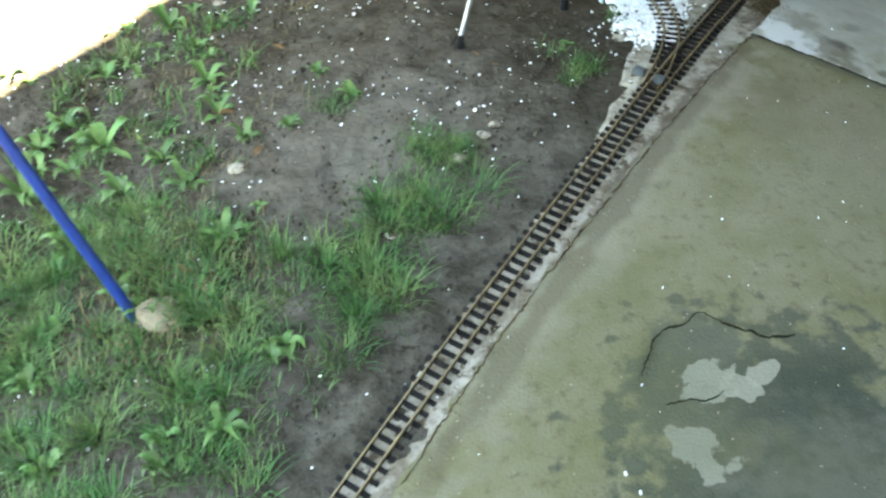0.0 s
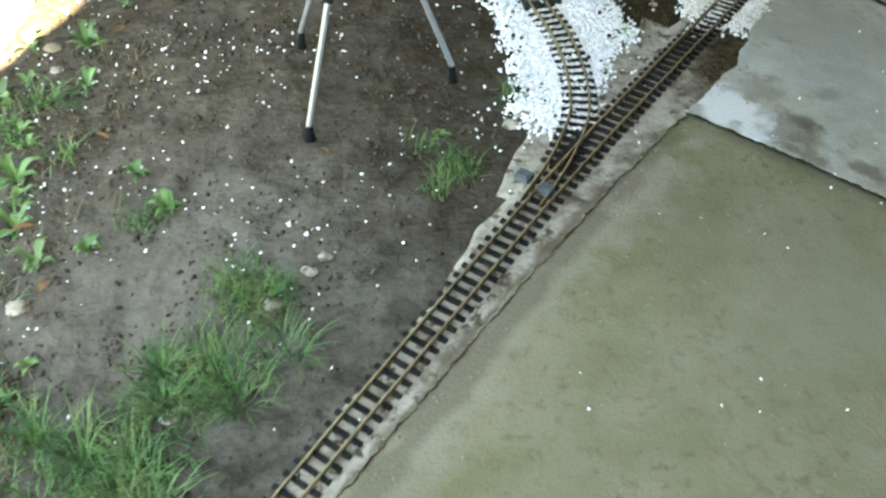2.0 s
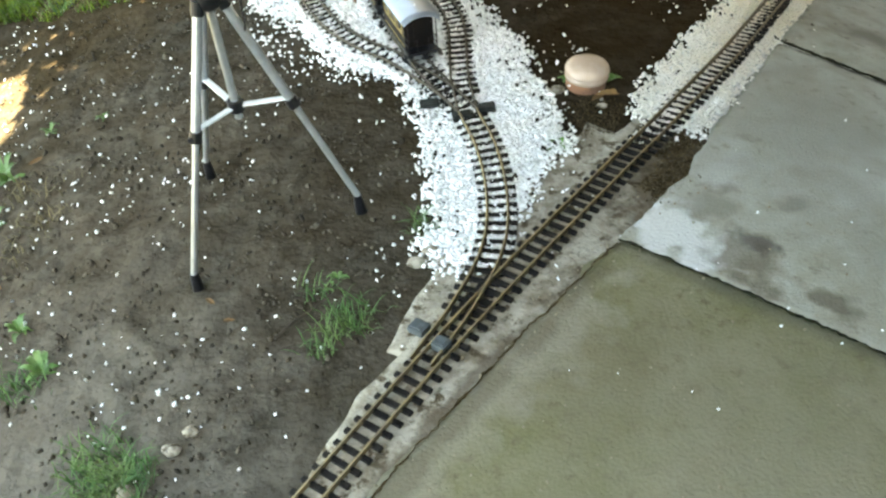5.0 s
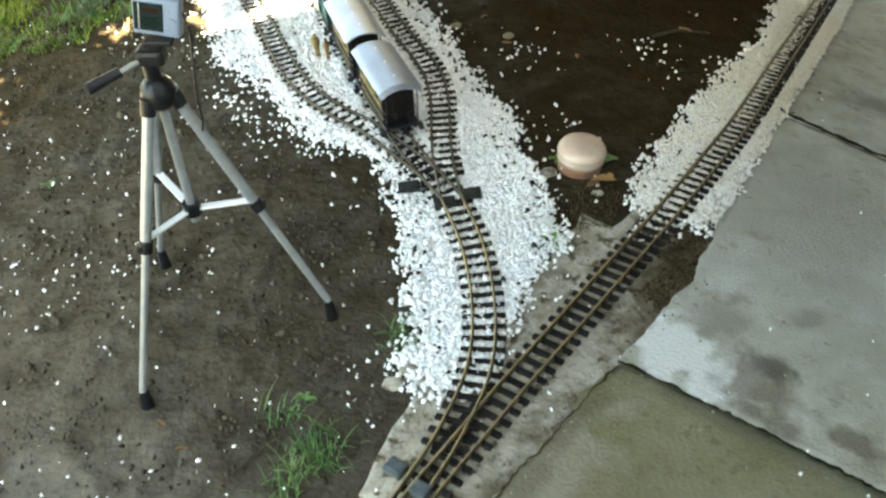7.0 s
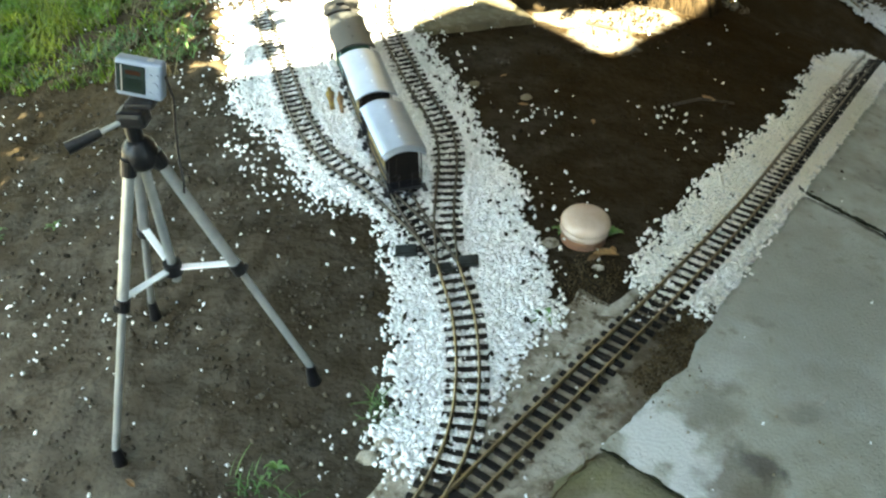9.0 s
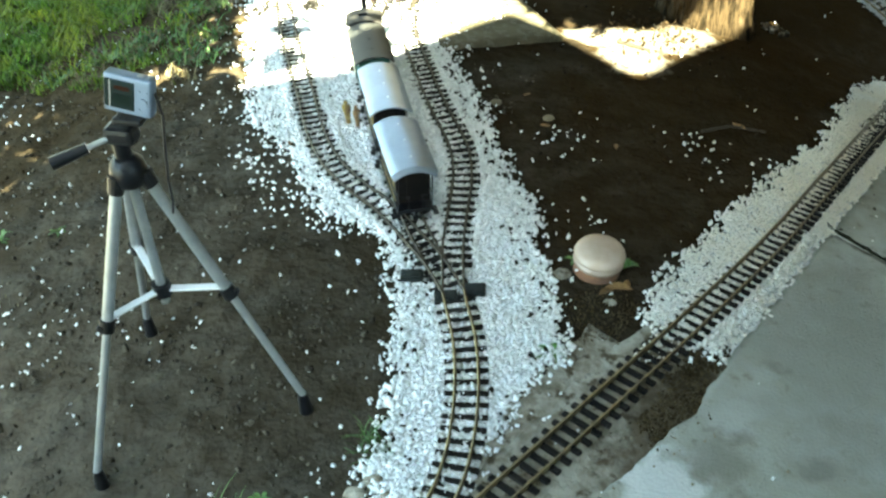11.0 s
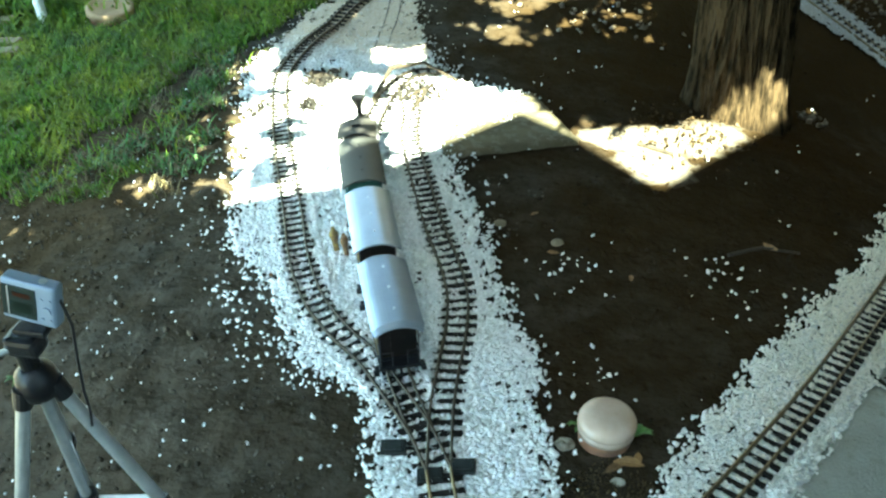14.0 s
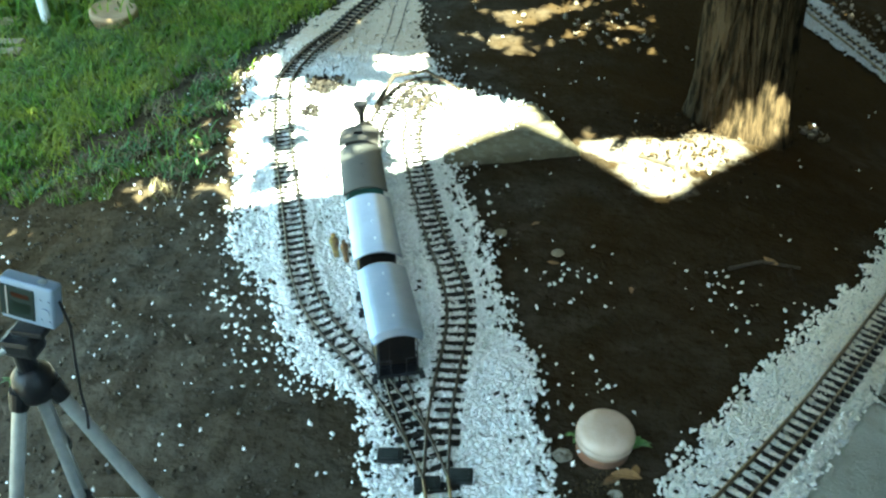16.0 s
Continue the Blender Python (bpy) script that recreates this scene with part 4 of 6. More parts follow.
def on_track(s0, s1, cant=0.0, h=0.0215):
    """The pose of a vehicle whose ends lie at two lengths along the middle siding; cant: degrees by which it leans to its right."""
    a, b = (np.array([np.interp(s, mu, mxy[:, 0]), np.interp(s, mu, mxy[:, 1])]) for s in (s0, s1))
    a, b = gp(*a, h), gp(*b, h)
    x = (b - a).normalized()
    yv = Vector((0, 0, 1)).cross(x).normalized()
    z = x.cross(yv)
    m = Matrix((x, yv, z)).transposed().to_4x4()
    m.translation = (a + b) / 2
    return m @ Matrix.Rotation(radians(cant), 4, "X")


def arch(bm, length, width, z0, rise, thick=0.004, seg=14, round_end=0.0):
    """A curved roof along x."""
    loops = []
    xs = [-length / 2, -length / 2 + max(round_end, 0.001), length / 2 - max(round_end, 0.001), length / 2]
    drop = [round_end * 0.5, 0, 0, round_end * 0.5]
    nar = [round_end * 0.35, 0, 0, round_end * 0.35]
    for x, dr, na in zip(xs, drop, nar):
        pts = []
        for k in range(seg + 1):
            a = -1 + 2 * k / seg
            pts.append((x, a * (width / 2 - na), z0 + rise * (1 - abs(a) ** 2.2) - dr))
        pts += [(x, p[1] * 0.97, p[2] - thick) for p in reversed(pts)]
        loops.append([bm.verts.new(p) for p in pts])
    n = len(loops[0])
    for p, q in zip(loops, loops[1:]):
        for i in range(n):
            bm.faces.new((p[i], p[(i + 1) % n], q[(i + 1) % n], q[i]))
    bm.faces.new(loops[-1])
    bm.faces.new(list(reversed(loops[0])))
    return bm


def wheelset(parent, x):
    bm = bmesh.new()
    for sy in (-1, 1):
        tube(bm, (x, sy * 0.0195, 0.014), (x, sy * 0.0255, 0.014), 0.0145, seg=20)
        tube(bm, (x, sy * 0.0185, 0.014), (x, sy * 0.0198, 0.014), 0.0165, seg=20)
    tube(bm, (x, -0.03, 0.014), (x, 0.03, 0.014), 0.0025, seg=8)
    part("wheelset", bm, BLACK, parent)


def coach(m, body_mat, roof_mat, label, length=0.262, roof_round=0.0, width=0.088, roof_w=0.11, platform=0.034, trim=CREAM, windows=3):
    t = thing("coach", label, "toy coach", m, "toy train")
    body = length - 2 * platform
    bm = bmesh.new()
    box(bm, (length - 0.006, width, 0.009), (0, 0, 0.0405), 0.002)
    for sy in (-1, 1):
        box(bm, (length - 0.02, 0.006, 0.008), (0, sy * 0.034, 0.032))
        for sx in (-0.26, 0.26):
            box(bm, (0.032, 0.005, 0.02), (sx * length, sy * 0.031, 0.02), 0.002)
    part("underframe", bm, BLACK, t)
    bm = bmesh.new()
    box(bm, (body, width - 0.006, 0.093), (0, 0, 0.0915), 0.002)
    b = part("body", bm, body_mat, t)
    for sy in (-1, 1):
        for k in range(windows):
            x = (k - (windows - 1) / 2) * body / (windows + 0.15)
            bm = bmesh.new()
            w, hh = body / windows * 0.62, 0.04
            for sxx in (-1, 1):
                box(bm, (0.0035, 0.003, hh), (x + sxx * w / 2, sy * (width / 2 - 0.0018), 0.108))
            for sz in (-1, 1):
                box(bm, (w, 0.003, 0.0035), (x, sy * (width / 2 - 0.0018), 0.108 + sz * hh / 2))
            part("window_frame", bm, trim, b)
            bm = bmesh.new()
            box(bm, (w - 0.002, 0.0015, hh - 0.002), (x, sy * (width / 2 - 0.0025), 0.108))
            part("pane", bm, GLASS, b)
        for z in (0.052, 0.081):
            bm = bmesh.new()
            box(bm, (body - 0.012, 0.0016, 0.0022), (0, sy * (width / 2 - 0.0026), z))
            part("gold_line", bm, trim, b)
    for sx in (-1, 1):
        bm = bmesh.new()
        box(bm, (0.002, 0.03, 0.076), (sx * (body / 2 + 0.0006), 0, 0.085), 0.0005)
        part("end_door", bm, body_mat, b)
        for sy in (-1, 1):
            bm = bmesh.new()
            x0 = sx * (length / 2 - 0.006)
            tube(bm, (x0, sy * 0.04, 0.044), (x0, sy * 0.04, 0.138), 0.0014, seg=6)
            tube(bm, (x0, sy * 0.016, 0.044), (x0, sy * 0.016, 0.08), 0.0012, seg=6)
            for z in (0.062, 0.08):
                tube(bm, (x0, sy * 0.04, z), (x0, sy * 0.016, z), 0.0012, seg=6)
                tube(bm, (x0, sy * 0.04, z), (sx * body / 2, sy * 0.04, z), 0.0012, seg=6)
            part("platform_railing", bm, BLACK, t)
        for sy in (-1, 1):
            for k in range(2):
                bm = bmesh.new()
                box(bm, (0.02, 0.012, 0.003), (sx * (length / 2 - 0.016), sy * (0.047 + 0.003 * k), 0.034 - 0.011 * k))
                part("step", bm, BLACK, t)
        bm = bmesh.new()
        tube(bm, (sx * length / 2 - sx * 0.004, 0, 0.034), (sx * (length / 2 + 0.012), 0, 0.034), 0.003, seg=8)
        box(bm, (0.004, 0.022, 0.009), (sx * (length / 2 + 0.013), 0, 0.034), 0.0015)
        part("buffer", bm, BLACK, t)
    bm = bmesh.new()
    arch(bm, length, roof_w, 0.1375, 0.019, round_end=roof_round)
    part("roof", bm, roof_mat, t, smooth=False)
    for k in (-1, 0, 1):
        bm = bmesh.new()
        ring(bm, [(0.0024, 0), (0.0026, 0.003), (0.0012, 0.004)], 8, (k * length * 0.29, 0, 0.1563))
        part("roof_vent", bm, WHITE if roof_mat is SILVER else roof_mat, t)
    for x in (-length * 0.27, length * 0.27):
        wheelset(t, x)
    return t


def baggage_van(m):
    """The grey-roofed dark green van behind the engine."""
    t = coach(m, GREEN, GREY_ROOF, "dark green four-wheeled van with a matt grey roof", length=0.242, platform=0.02, trim=TEAL, windows=2)
    for sy in (-1, 1):
        bm = bmesh.new()
        box(bm, (0.11, 0.003, 0.006), (0.01, sy * 0.0485, 0.131), 0.001)
        box(bm, (0.085, 0.004, 0.07), (0.01, sy * 0.0462, 0.09), 0.001)
        part("sliding_door", bm, GREEN, t)
        bm = bmesh.new()
        box(bm, (0.12, 0.003, 0.004), (0.0, sy * 0.05, 0.134), 0.001)
        part("door_rail", bm, TEAL, t)
        bm = bmesh.new()
        tube(bm, (0.12, sy * 0.046, 0.062), (0.127, sy * 0.046, 0.062), 0.005, seg=12)
        part("tail_lamp", bm, RED, t, "small red tail lamp")
    return t


def engine(m):
    """A small tank engine: x ahead."""
    t = thing("steam_engine", "small black toy tank engine with a grey cab roof", "toy locomotive", m, "toy train")
    bm = bmesh.new()
    box(bm, (0.215, 0.07, 0.012), (0, 0, 0.036), 0.002)
    for sx in (-1, 1):
        box(bm, (0.008, 0.088, 0.022), (sx * 0.108, 0, 0.034), 0.002)
    part("frame", bm, LOCO, t)
    bm = bmesh.new()
    tube(bm, (-0.02, 0, 0.078), (0.1, 0, 0.078), 0.027, seg=24)
    tube(bm, (0.1, 0, 0.078), (0.106, 0, 0.078), 0.0285, seg=24)
    tube(bm, (0.106, 0, 0.078), (0.109, 0, 0.078), 0.022, 0.016, seg=24)
    part("boiler", bm, LOCO, t, smooth=False)
    for sy in (-1, 1):
        bm = bmesh.new()
        box(bm, (0.082, 0.02, 0.046), (0.03, sy * 0.036, 0.065), 0.003)
        part("side_tank", bm, LOCO, t)
    bm = bmesh.new()
    ring(bm, [(0.013, 0.1), (0.0095, 0.108), (0.008, 0.132), (0.009, 0.142), (0.018, 0.161), (0.02, 0.166), (0.02, 0.174), (0.015, 0.175)], 24, (0.08, 0, 0))
    part("smokestack", bm, LOCO, t)
    bm = bmesh.new()
    ring(bm, [(0.014, 0.098), (0.014, 0.112), (0.011, 0.122), (0.005, 0.127)], 20, (0.048, 0, 0))
    part("steam_dome", bm, LOCO, t)
    bm = bmesh.new()
    ring(bm, [(0.004, 0.1), (0.004, 0.128), (0.007, 0.132), (0.006, 0.14), (0.002, 0.142)], 12, (0.012, 0.0, 0))
    part("bell", bm, LOCO, t)
    bm = bmesh.new()
    for sy in (-1, 1):
        box(bm, (0.082, 0.003, 0.045), (-0.062, sy * 0.044, 0.064))
        for x in (-0.102, -0.062, -0.022):
            box(bm, (0.006, 0.003, 0.05), (x, sy * 0.044, 0.111))
    box(bm, (0.003, 0.09, 0.092), (-0.021, 0, 0.09))
    box(bm, (0.003, 0.09, 0.035), (-0.103, 0, 0.06))
    part("cab", bm, LOCO, t)
    bm = bmesh.new()
    arch(bm, 0.098, 0.108, 0.136, 0.014)
    part("cab_roof", bm, LOCO_ROOF, t).matrix_basis = Matrix.Translation((-0.062, 0, 0))
    bm = bmesh.new()
    box(bm, (0.018, 0.024, 0.006), (-0.058, 0, 0.152), 0.001)
    part("roof_hatch", bm, BLACK, t)
    for sx, z in ((0.112, 0.055), (-0.106, 0.07)):
        for sy in (-1, 1):
            bm = bmesh.new()
            tube(bm, (sx, sy * 0.03, z), (sx + 0.009 * (1 if sx > 0 else -1), sy * 0.03, z), 0.007, seg=14)
            part("lamp", bm, BLACK, t)
    for x in (-0.062, -0.01, 0.052):
        bm = bmesh.new()
        for sy in (-1, 1):
            tube(bm, (x, sy * 0.0195, 0.018), (x, sy * 0.0262, 0.018), 0.0185, seg=22)
        tube(bm, (x, -0.03, 0.018), (x, 0.03, 0.018), 0.003, seg=8)
        part("driving_wheel", bm, LOCO, t)
    for sy in (-1, 1):
        bm = bmesh.new()
        box(bm, (0.125, 0.003, 0.005), (-0.005, sy * 0.032, 0.014), 0.001)
        box(bm, (0.06, 0.003, 0.004), (0.05, sy * 0.033, 0.02))
        part("side_rod", bm, ALU, t)
        bm = bmesh.new()
        tube(bm, (0.075, sy * 0.037, 0.03), (0.108, sy * 0.037, 0.03), 0.009, seg=14)
        part("cylinder", bm, LOCO, t)
    for sx in (-1, 1):
        bm = bmesh.new()
        tube(bm, (sx * 0.11, 0, 0.034), (sx * 0.125, 0, 0.034), 0.003, seg=8)
        box(bm, (0.004, 0.022, 0.009), (sx * 0.126, 0, 0.034), 0.0015)
        part("buffer", bm, LOCO, t)
    return t


REAR = 0.252  # length along the siding at which the last coach ends
coach(on_track(REAR, REAR + 0.262, 4), BROWN, SILVER, "dark brown toy coach with a rounded silver roof", roof_round=0.012)
coach(on_track(REAR + 0.293, REAR + 0.555, 3), BROWN, SILVER, "dark brown toy coach with a silver arched roof and gold lines")
baggage_van(on_track(REAR + 0.586, REAR + 0.828, 2))
engine(on_track(REAR + 0.847, REAR + 1.085))


# ---- tripod with a pocket camera ----
def tripod():
    top = Vector((0.203, 3.04, 0.585))
    t = thing("tripod", "light aluminium camera tripod with black joints standing on soil", "tripod")
    feet = [Vector((0.074, 2.853, 0)), Vector((0.412, 3.084, 0)), Vector((-0.014, 3.262, 0))]
    mid = Vector((top.x - 0.003, top.y, 0.325))
    for f in feet:
        f.z = float(gz(f.x, f.y)) - 0.006
        out = Vector((f.x - top.x, f.y - top.y, 0)).normalized()
        a = top + out * 0.026 + Vector((0, 0, -0.01))
        tip = f + Vector((0, 0, 0.045))
        j = a + (tip - a) * ((a.z - 0.315) / (a.z - tip.z))
        bm = bmesh.new()
        tube(bm, a, j, 0.0102, seg=18)
        leg = part("leg", bm, ALU, t, smooth=False)
        bm = bmesh.new()
        tube(bm, j, tip, 0.0074, seg=16)
        part("lower_leg", bm, ALU, leg)
        d = (tip - a).normalized()
        bm = bmesh.new()
        tube(bm, j - d * 0.012, j + d * 0.012, 0.0138, seg=16)
        box(bm, (0.012, 0.012, 0.012), j + out * 0.012, 0.003)
        part("leg_clamp", bm, BLACK, leg)
        bm = bmesh.new()
        tube(bm, tip - d * 0.005, f, 0.0095, 0.014, seg=14)
        part("rubber_foot", bm, BLACK, leg)
        bm = bmesh.new()
        tube(bm, a - d * 0.012, a + d * 0.018, 0.0155, 0.0135, seg=14)
        part("leg_socket", bm, BLACK, leg)
        bm = bmesh.new()
        e = j + Vector((0, 0, 0.012))
        dv = e - mid
        rot = dv.to_track_quat("X", "Z").to_matrix().to_4x4()
        box(bm, (dv.length, 0.0145, 0.004), (mid + e) / 2, 0.001, rot)
        part("spreader", bm, WHITE_STRUT, t)
    bm = bmesh.new()
    tube(bm, mid + Vector((0, 0, -0.03)), top, 0.0085, seg=14)
    part("centre_column", bm, ALU, t)
    bm = bmesh.new()
    tube(bm, mid + Vector((0, 0, -0.012)), mid + Vector((0, 0, 0.014)), 0.017, seg=16)
    part("hub", bm, BLACK, t)
    bm = bmesh.new()
    ring(bm, [(0.018, -0.026), (0.029, -0.016), (0.032, 0.0), (0.028, 0.02), (0.019, 0.03), (0.015, 0.033)], 24, top)
    part("shoulder", bm, BLACK, t, smooth=True)
    bm = bmesh.new()
    tube(bm, top + Vector((0, 0, 0.03)), top + Vector((0, 0, 0.07)), 0.014, seg=16)
    box(bm, (0.05, 0.036, 0.03), top + Vector((0.008, 0.0, 0.078)), 0.008)
    box(bm, (0.05, 0.042, 0.01), top + Vector((0.026, 0.012, 0.103)), 0.003)
    part("pan_head", bm, BLACK, t)
    h0, h1 = top + Vector((-0.008, -0.012, 0.075)), Vector((0.115, 2.972, 0.64))
    bm = bmesh.new()
    tube(bm, h0, h0.lerp(h1, 0.4), 0.0045, seg=10)
    part("handle_rod", bm, ALU, t)
    bm = bmesh.new()
    tube(bm, h0.lerp(h1, 0.38), h1, 0.009, 0.0115, seg=14)
    part("pan_handle", bm, BLACK, t)
    return top


TOP = tripod()


def pocket_camera():
    m = Matrix.Translation(TOP + Vector((0.03, 0.02, 0.1095 + 0.033))) @ Matrix.Rotation(radians(0), 4, "Z") @ Matrix.Rotation(radians(10), 4, "Y") @ Matrix.Rotation(radians(-8), 4, "X")
    t = thing("pocket_camera", "silver pocket camera with its screen on, mounted on the tripod", "camera", m)
    bm = bmesh.new()
    box(bm, (0.08, 0.024, 0.066), (0, 0, 0), 0.006, segments=3)
    part("body", bm, CAMGREY, t)
    bm = bmesh.new()
    box(bm, (0.05, 0.002, 0.049), (-0.0125, -0.0125, 0.0), 0.001)
    s = part("screen", bm, SCREEN, t)
    bm = bmesh.new()
    box(bm, (0.0016, 0.0012, 0.046), (-0.028, -0.0133, 0.0))
    part("screen_bar", bm, ALU, s)
    bm = bmesh.new()
    box(bm, (0.026, 0.0012, 0.007), (-0.008, -0.0133, 0.012))
    part("screen_picture", bm, ORANGE, s)
    bm = bmesh.new()
    box(bm, (0.03, 0.0012, 0.018), (-0.008, -0.0133, -0.008))
    part("screen_picture", bm, SCREENGREEN, s)
    bm = bmesh.new()
    tube(bm, (0.027, -0.012, -0.006), (0.027, -0.014, -0.006), 0.007, seg=18)
    for z in (0.012, -0.02):
        tube(bm, (0.021, -0.012, z), (0.021, -0.0135, z), 0.0025, seg=10)
        tube(bm, (0.033, -0.012, z), (0.033, -0.0135, z), 0.0025, seg=10)
    part("button", bm, CAMGREY, t)
    bm = bmesh.new()
    tube(bm, (-0.005, 0.012, 0), (-0.005, 0.03, 0), 0.019, seg=22)
    part("lens", bm, BLACK, t)
    bm = bmesh.new()
    tube(bm, (0.018, 0, 0.031), (0.018, 0, 0.0345), 0.006, seg=14)
    part("shutter_button", bm, ALU, t)
    c = bpy.data.curves.new("strap", "CURVE")
    c.dimensions, c.bevel_depth, c.bevel_resolution = "3D", 0.0022, 2
    sp = c.splines.new("POLY")
    pts = [(0.041, 0.0, 0.01), (0.053, 0.004, -0.03), (0.055, 0.008, -0.09), (0.06, 0.01, -0.15), (0.067, 0.012, -0.19), (0.068, 0.012, -0.215)]
    sp.points.add(len(pts) - 1)
    for p, q in zip(sp.points, pts):
        p.co = (*q, 1)
    c.materials.append(BLACK)
    ob = new("strap", c)
    ob.parent = t


pocket_camera()


# ---- pipe caps ----
def pipe_cap(x, y, r, tall, label, lid=None, flat=False):
    t = thing("pipe_cap", label, "pipe cap", Matrix.Translation(gp(x, y, -0.01)) @ Matrix.Rotation(radians(7), 4, "Y"))
    bm = bmesh.new()
    ring(bm, [(r * 0.9, 0), (r * 0.9, tall * 0.55)], 36)
    part("pipe", bm, CLAY, t, "rusty brown clay pipe end")
    bm = bmesh.new()
    shape = [(r * 0.96, tall * 0.4), (r * 1.02, tall * 0.45), (r * 1.02, tall * 0.85), (r * 0.99, tall * 0.95), (r * 0.9, tall), (r * 0.86, tall * 0.93), (r * 0.4, tall * 0.97), (r * 0.02, tall * 0.98)] if flat else [(r * 0.93, tall * 0.42), (r * 0.99, tall * 0.44), (r * 0.99, tall * 0.6), (r * 0.94, tall * 0.62), (r * 0.94, tall * 0.66), (r, tall * 0.68), (r * 1.01, tall * 0.76), (r * 0.97, tall * 0.84), (r * 0.9, tall * 0.93), (r * 0.76, tall * 1.0), (r * 0.5, tall * 1.06), (r * 0.25, tall * 1.085), (r * 0.02, tall * 1.09)]
    ring(bm, shape, 40)
    part("lid", bm, lid or CAPMAT, t, smooth=True)


pipe_cap(0.916, 3.648, 0.059, 0.07, "domed beige screw cap on a clay drain pipe")
pipe_cap(-1.555, 5.945, 0.1, 0.06, "wide flat tan drain cap in the lawn", CAP_TAN, True)
# ---- tree: furrowed trunk with a spreading foot, limbs and an unseen crown overhead ----
TX, TY, TR = 1.1, 5.53, 0.14


def ridge(v):
    return 1 - 2.2 * abs(noise.noise(v))


def trunk_mesh():
    """A stout column of coarse, long bark plates with furrows between them and a spreading foot."""
    seg, rows = 260, 120
    base = gp(TX, TY)
    bm = bmesh.new()
    loops = []
    for k in range(rows):
        h = -0.08 + 3.6 * (k / (rows - 1)) ** 1.7
        flare = math.exp(-max(h, 0) / 0.13)
        c = base + Vector((0.03 * h, -0.02 * h, h))
        lp = []
        for i in range(seg):
            a = 2 * math.pi * i / seg
            w = a + 0.12 * noise.noise(Vector((math.cos(a) * 2, math.sin(a) * 2, h * 3.0)))
            ca, sa = math.cos(w), math.sin(w)
            fl = 0.10 * noise.noise(Vector((ca * 1.4, sa * 1.4, h * 0.6)))
            fl += 0.10 * ridge(Vector((ca * 4.2, sa * 4.2, h * 1.5)))
            fl += 0.07 * ridge(Vector((ca * 9, sa * 9, h * 3.2 + 5)))
            fl += 0.03 * ridge(Vector((ca * 24, sa * 24, h * 13)))
            foot = 0.05 + 0.28 * max(0, math.cos(a - 3.3)) ** 2 + 0.16 * max(0, math.cos(a + 0.5)) ** 3 + 0.1 * max(0, math.cos(a - 1.5)) ** 3
            r = TR * (1 - 0.06 * h) * (1 + fl + flare * foot)
            lp.append(bm.verts.new((c.x + r * math.cos(a), c.y + r * math.sin(a), c.z)))
        loops.append(lp)
    for p, q in zip(loops, loops[1:]):
        for i in range(seg):
            bm.faces.new((p[i], p[(i + 1) % seg], q[(i + 1) % seg], q[i]))
    bm.faces.new(loops[-1])
    return bm


tree = thing("tree", "old tree with ridged fibrous brown bark and a dense crown", "tree")
part("trunk", trunk_mesh(), BARK, tree)
for ang, ln in ((200, 2.6), (250, 2.9), (290, 2.2), (330, 2.0), (160, 2.4), (60, 2.0), (110, 2.2)):
    bm = bmesh.new()
    a = gp(TX, TY, 2.4 + 0.002 * ang)
    e = a + Vector((math.cos(radians(ang)) * ln, math.sin(radians(ang)) * ln, 0.7))
    tube(bm, a, e, 0.06, 0.015, seg=9)
    part("limb", bm, BARK, tree)

# where the crown leaves the sun through, and where it shades
LIT = [(-0.57, 5.33), (-0.30, 5.24), (0.07, 5.31), (0.42, 5.24), (0.56, 5.08), (0.70, 5.02), (0.83, 5.15), (0.95, 5.36), (1.07, 5.44), (1.13, 5.68), (1.25, 5.7), (1.35, 5.3), (1.2, 4.5), (-0.22, 4.2), (-0.40, 4.65)]
SPOT = [(-0.24, 5.55), (-0.03, 5.59), (0.03, 5.4), (-0.13, 5.36)]
OPEN = [(-4.0, 1.0), (-1.2, 1.0), (-0.70, 3.4), (-0.85, 3.95), (-1.25, 4.25), (-4.0, 4.3)]


STREAKS = [[(0.14, 6.08), (0.35, 6.28), (0.37, 6.21), (0.26, 6.03)], [(0.28, 5.77), (0.4, 6.02), (0.4, 5.95), (0.33, 5.79)], [(0.1, 5.84), (0.25, 5.73), (0.27, 5.9), (0.17, 5.91)],
           [(0.03, 5.87), (0.08, 5.93), (0.09, 5.86)], [(0.52, 5.92), (0.61, 6.04), (0.61, 5.99)], [(0.56, 6.15), (0.7, 6.17), (0.69, 6.13), (0.59, 6.12)], [(0.69, 6.07), (0.77, 5.99), (0.73, 6.0)],
           [(1.34, 6.73), (1.51, 6.96), (1.5, 6.86)], [(0.36, 6.19), (0.46, 6.32), (0.47, 6.29)], [(1.35, 5.45), (1.5, 5.5), (1.42, 5.56)], [(-0.66, 5.40), (-0.53, 5.34), (-0.49, 5.21), (-0.66, 5.2)]]


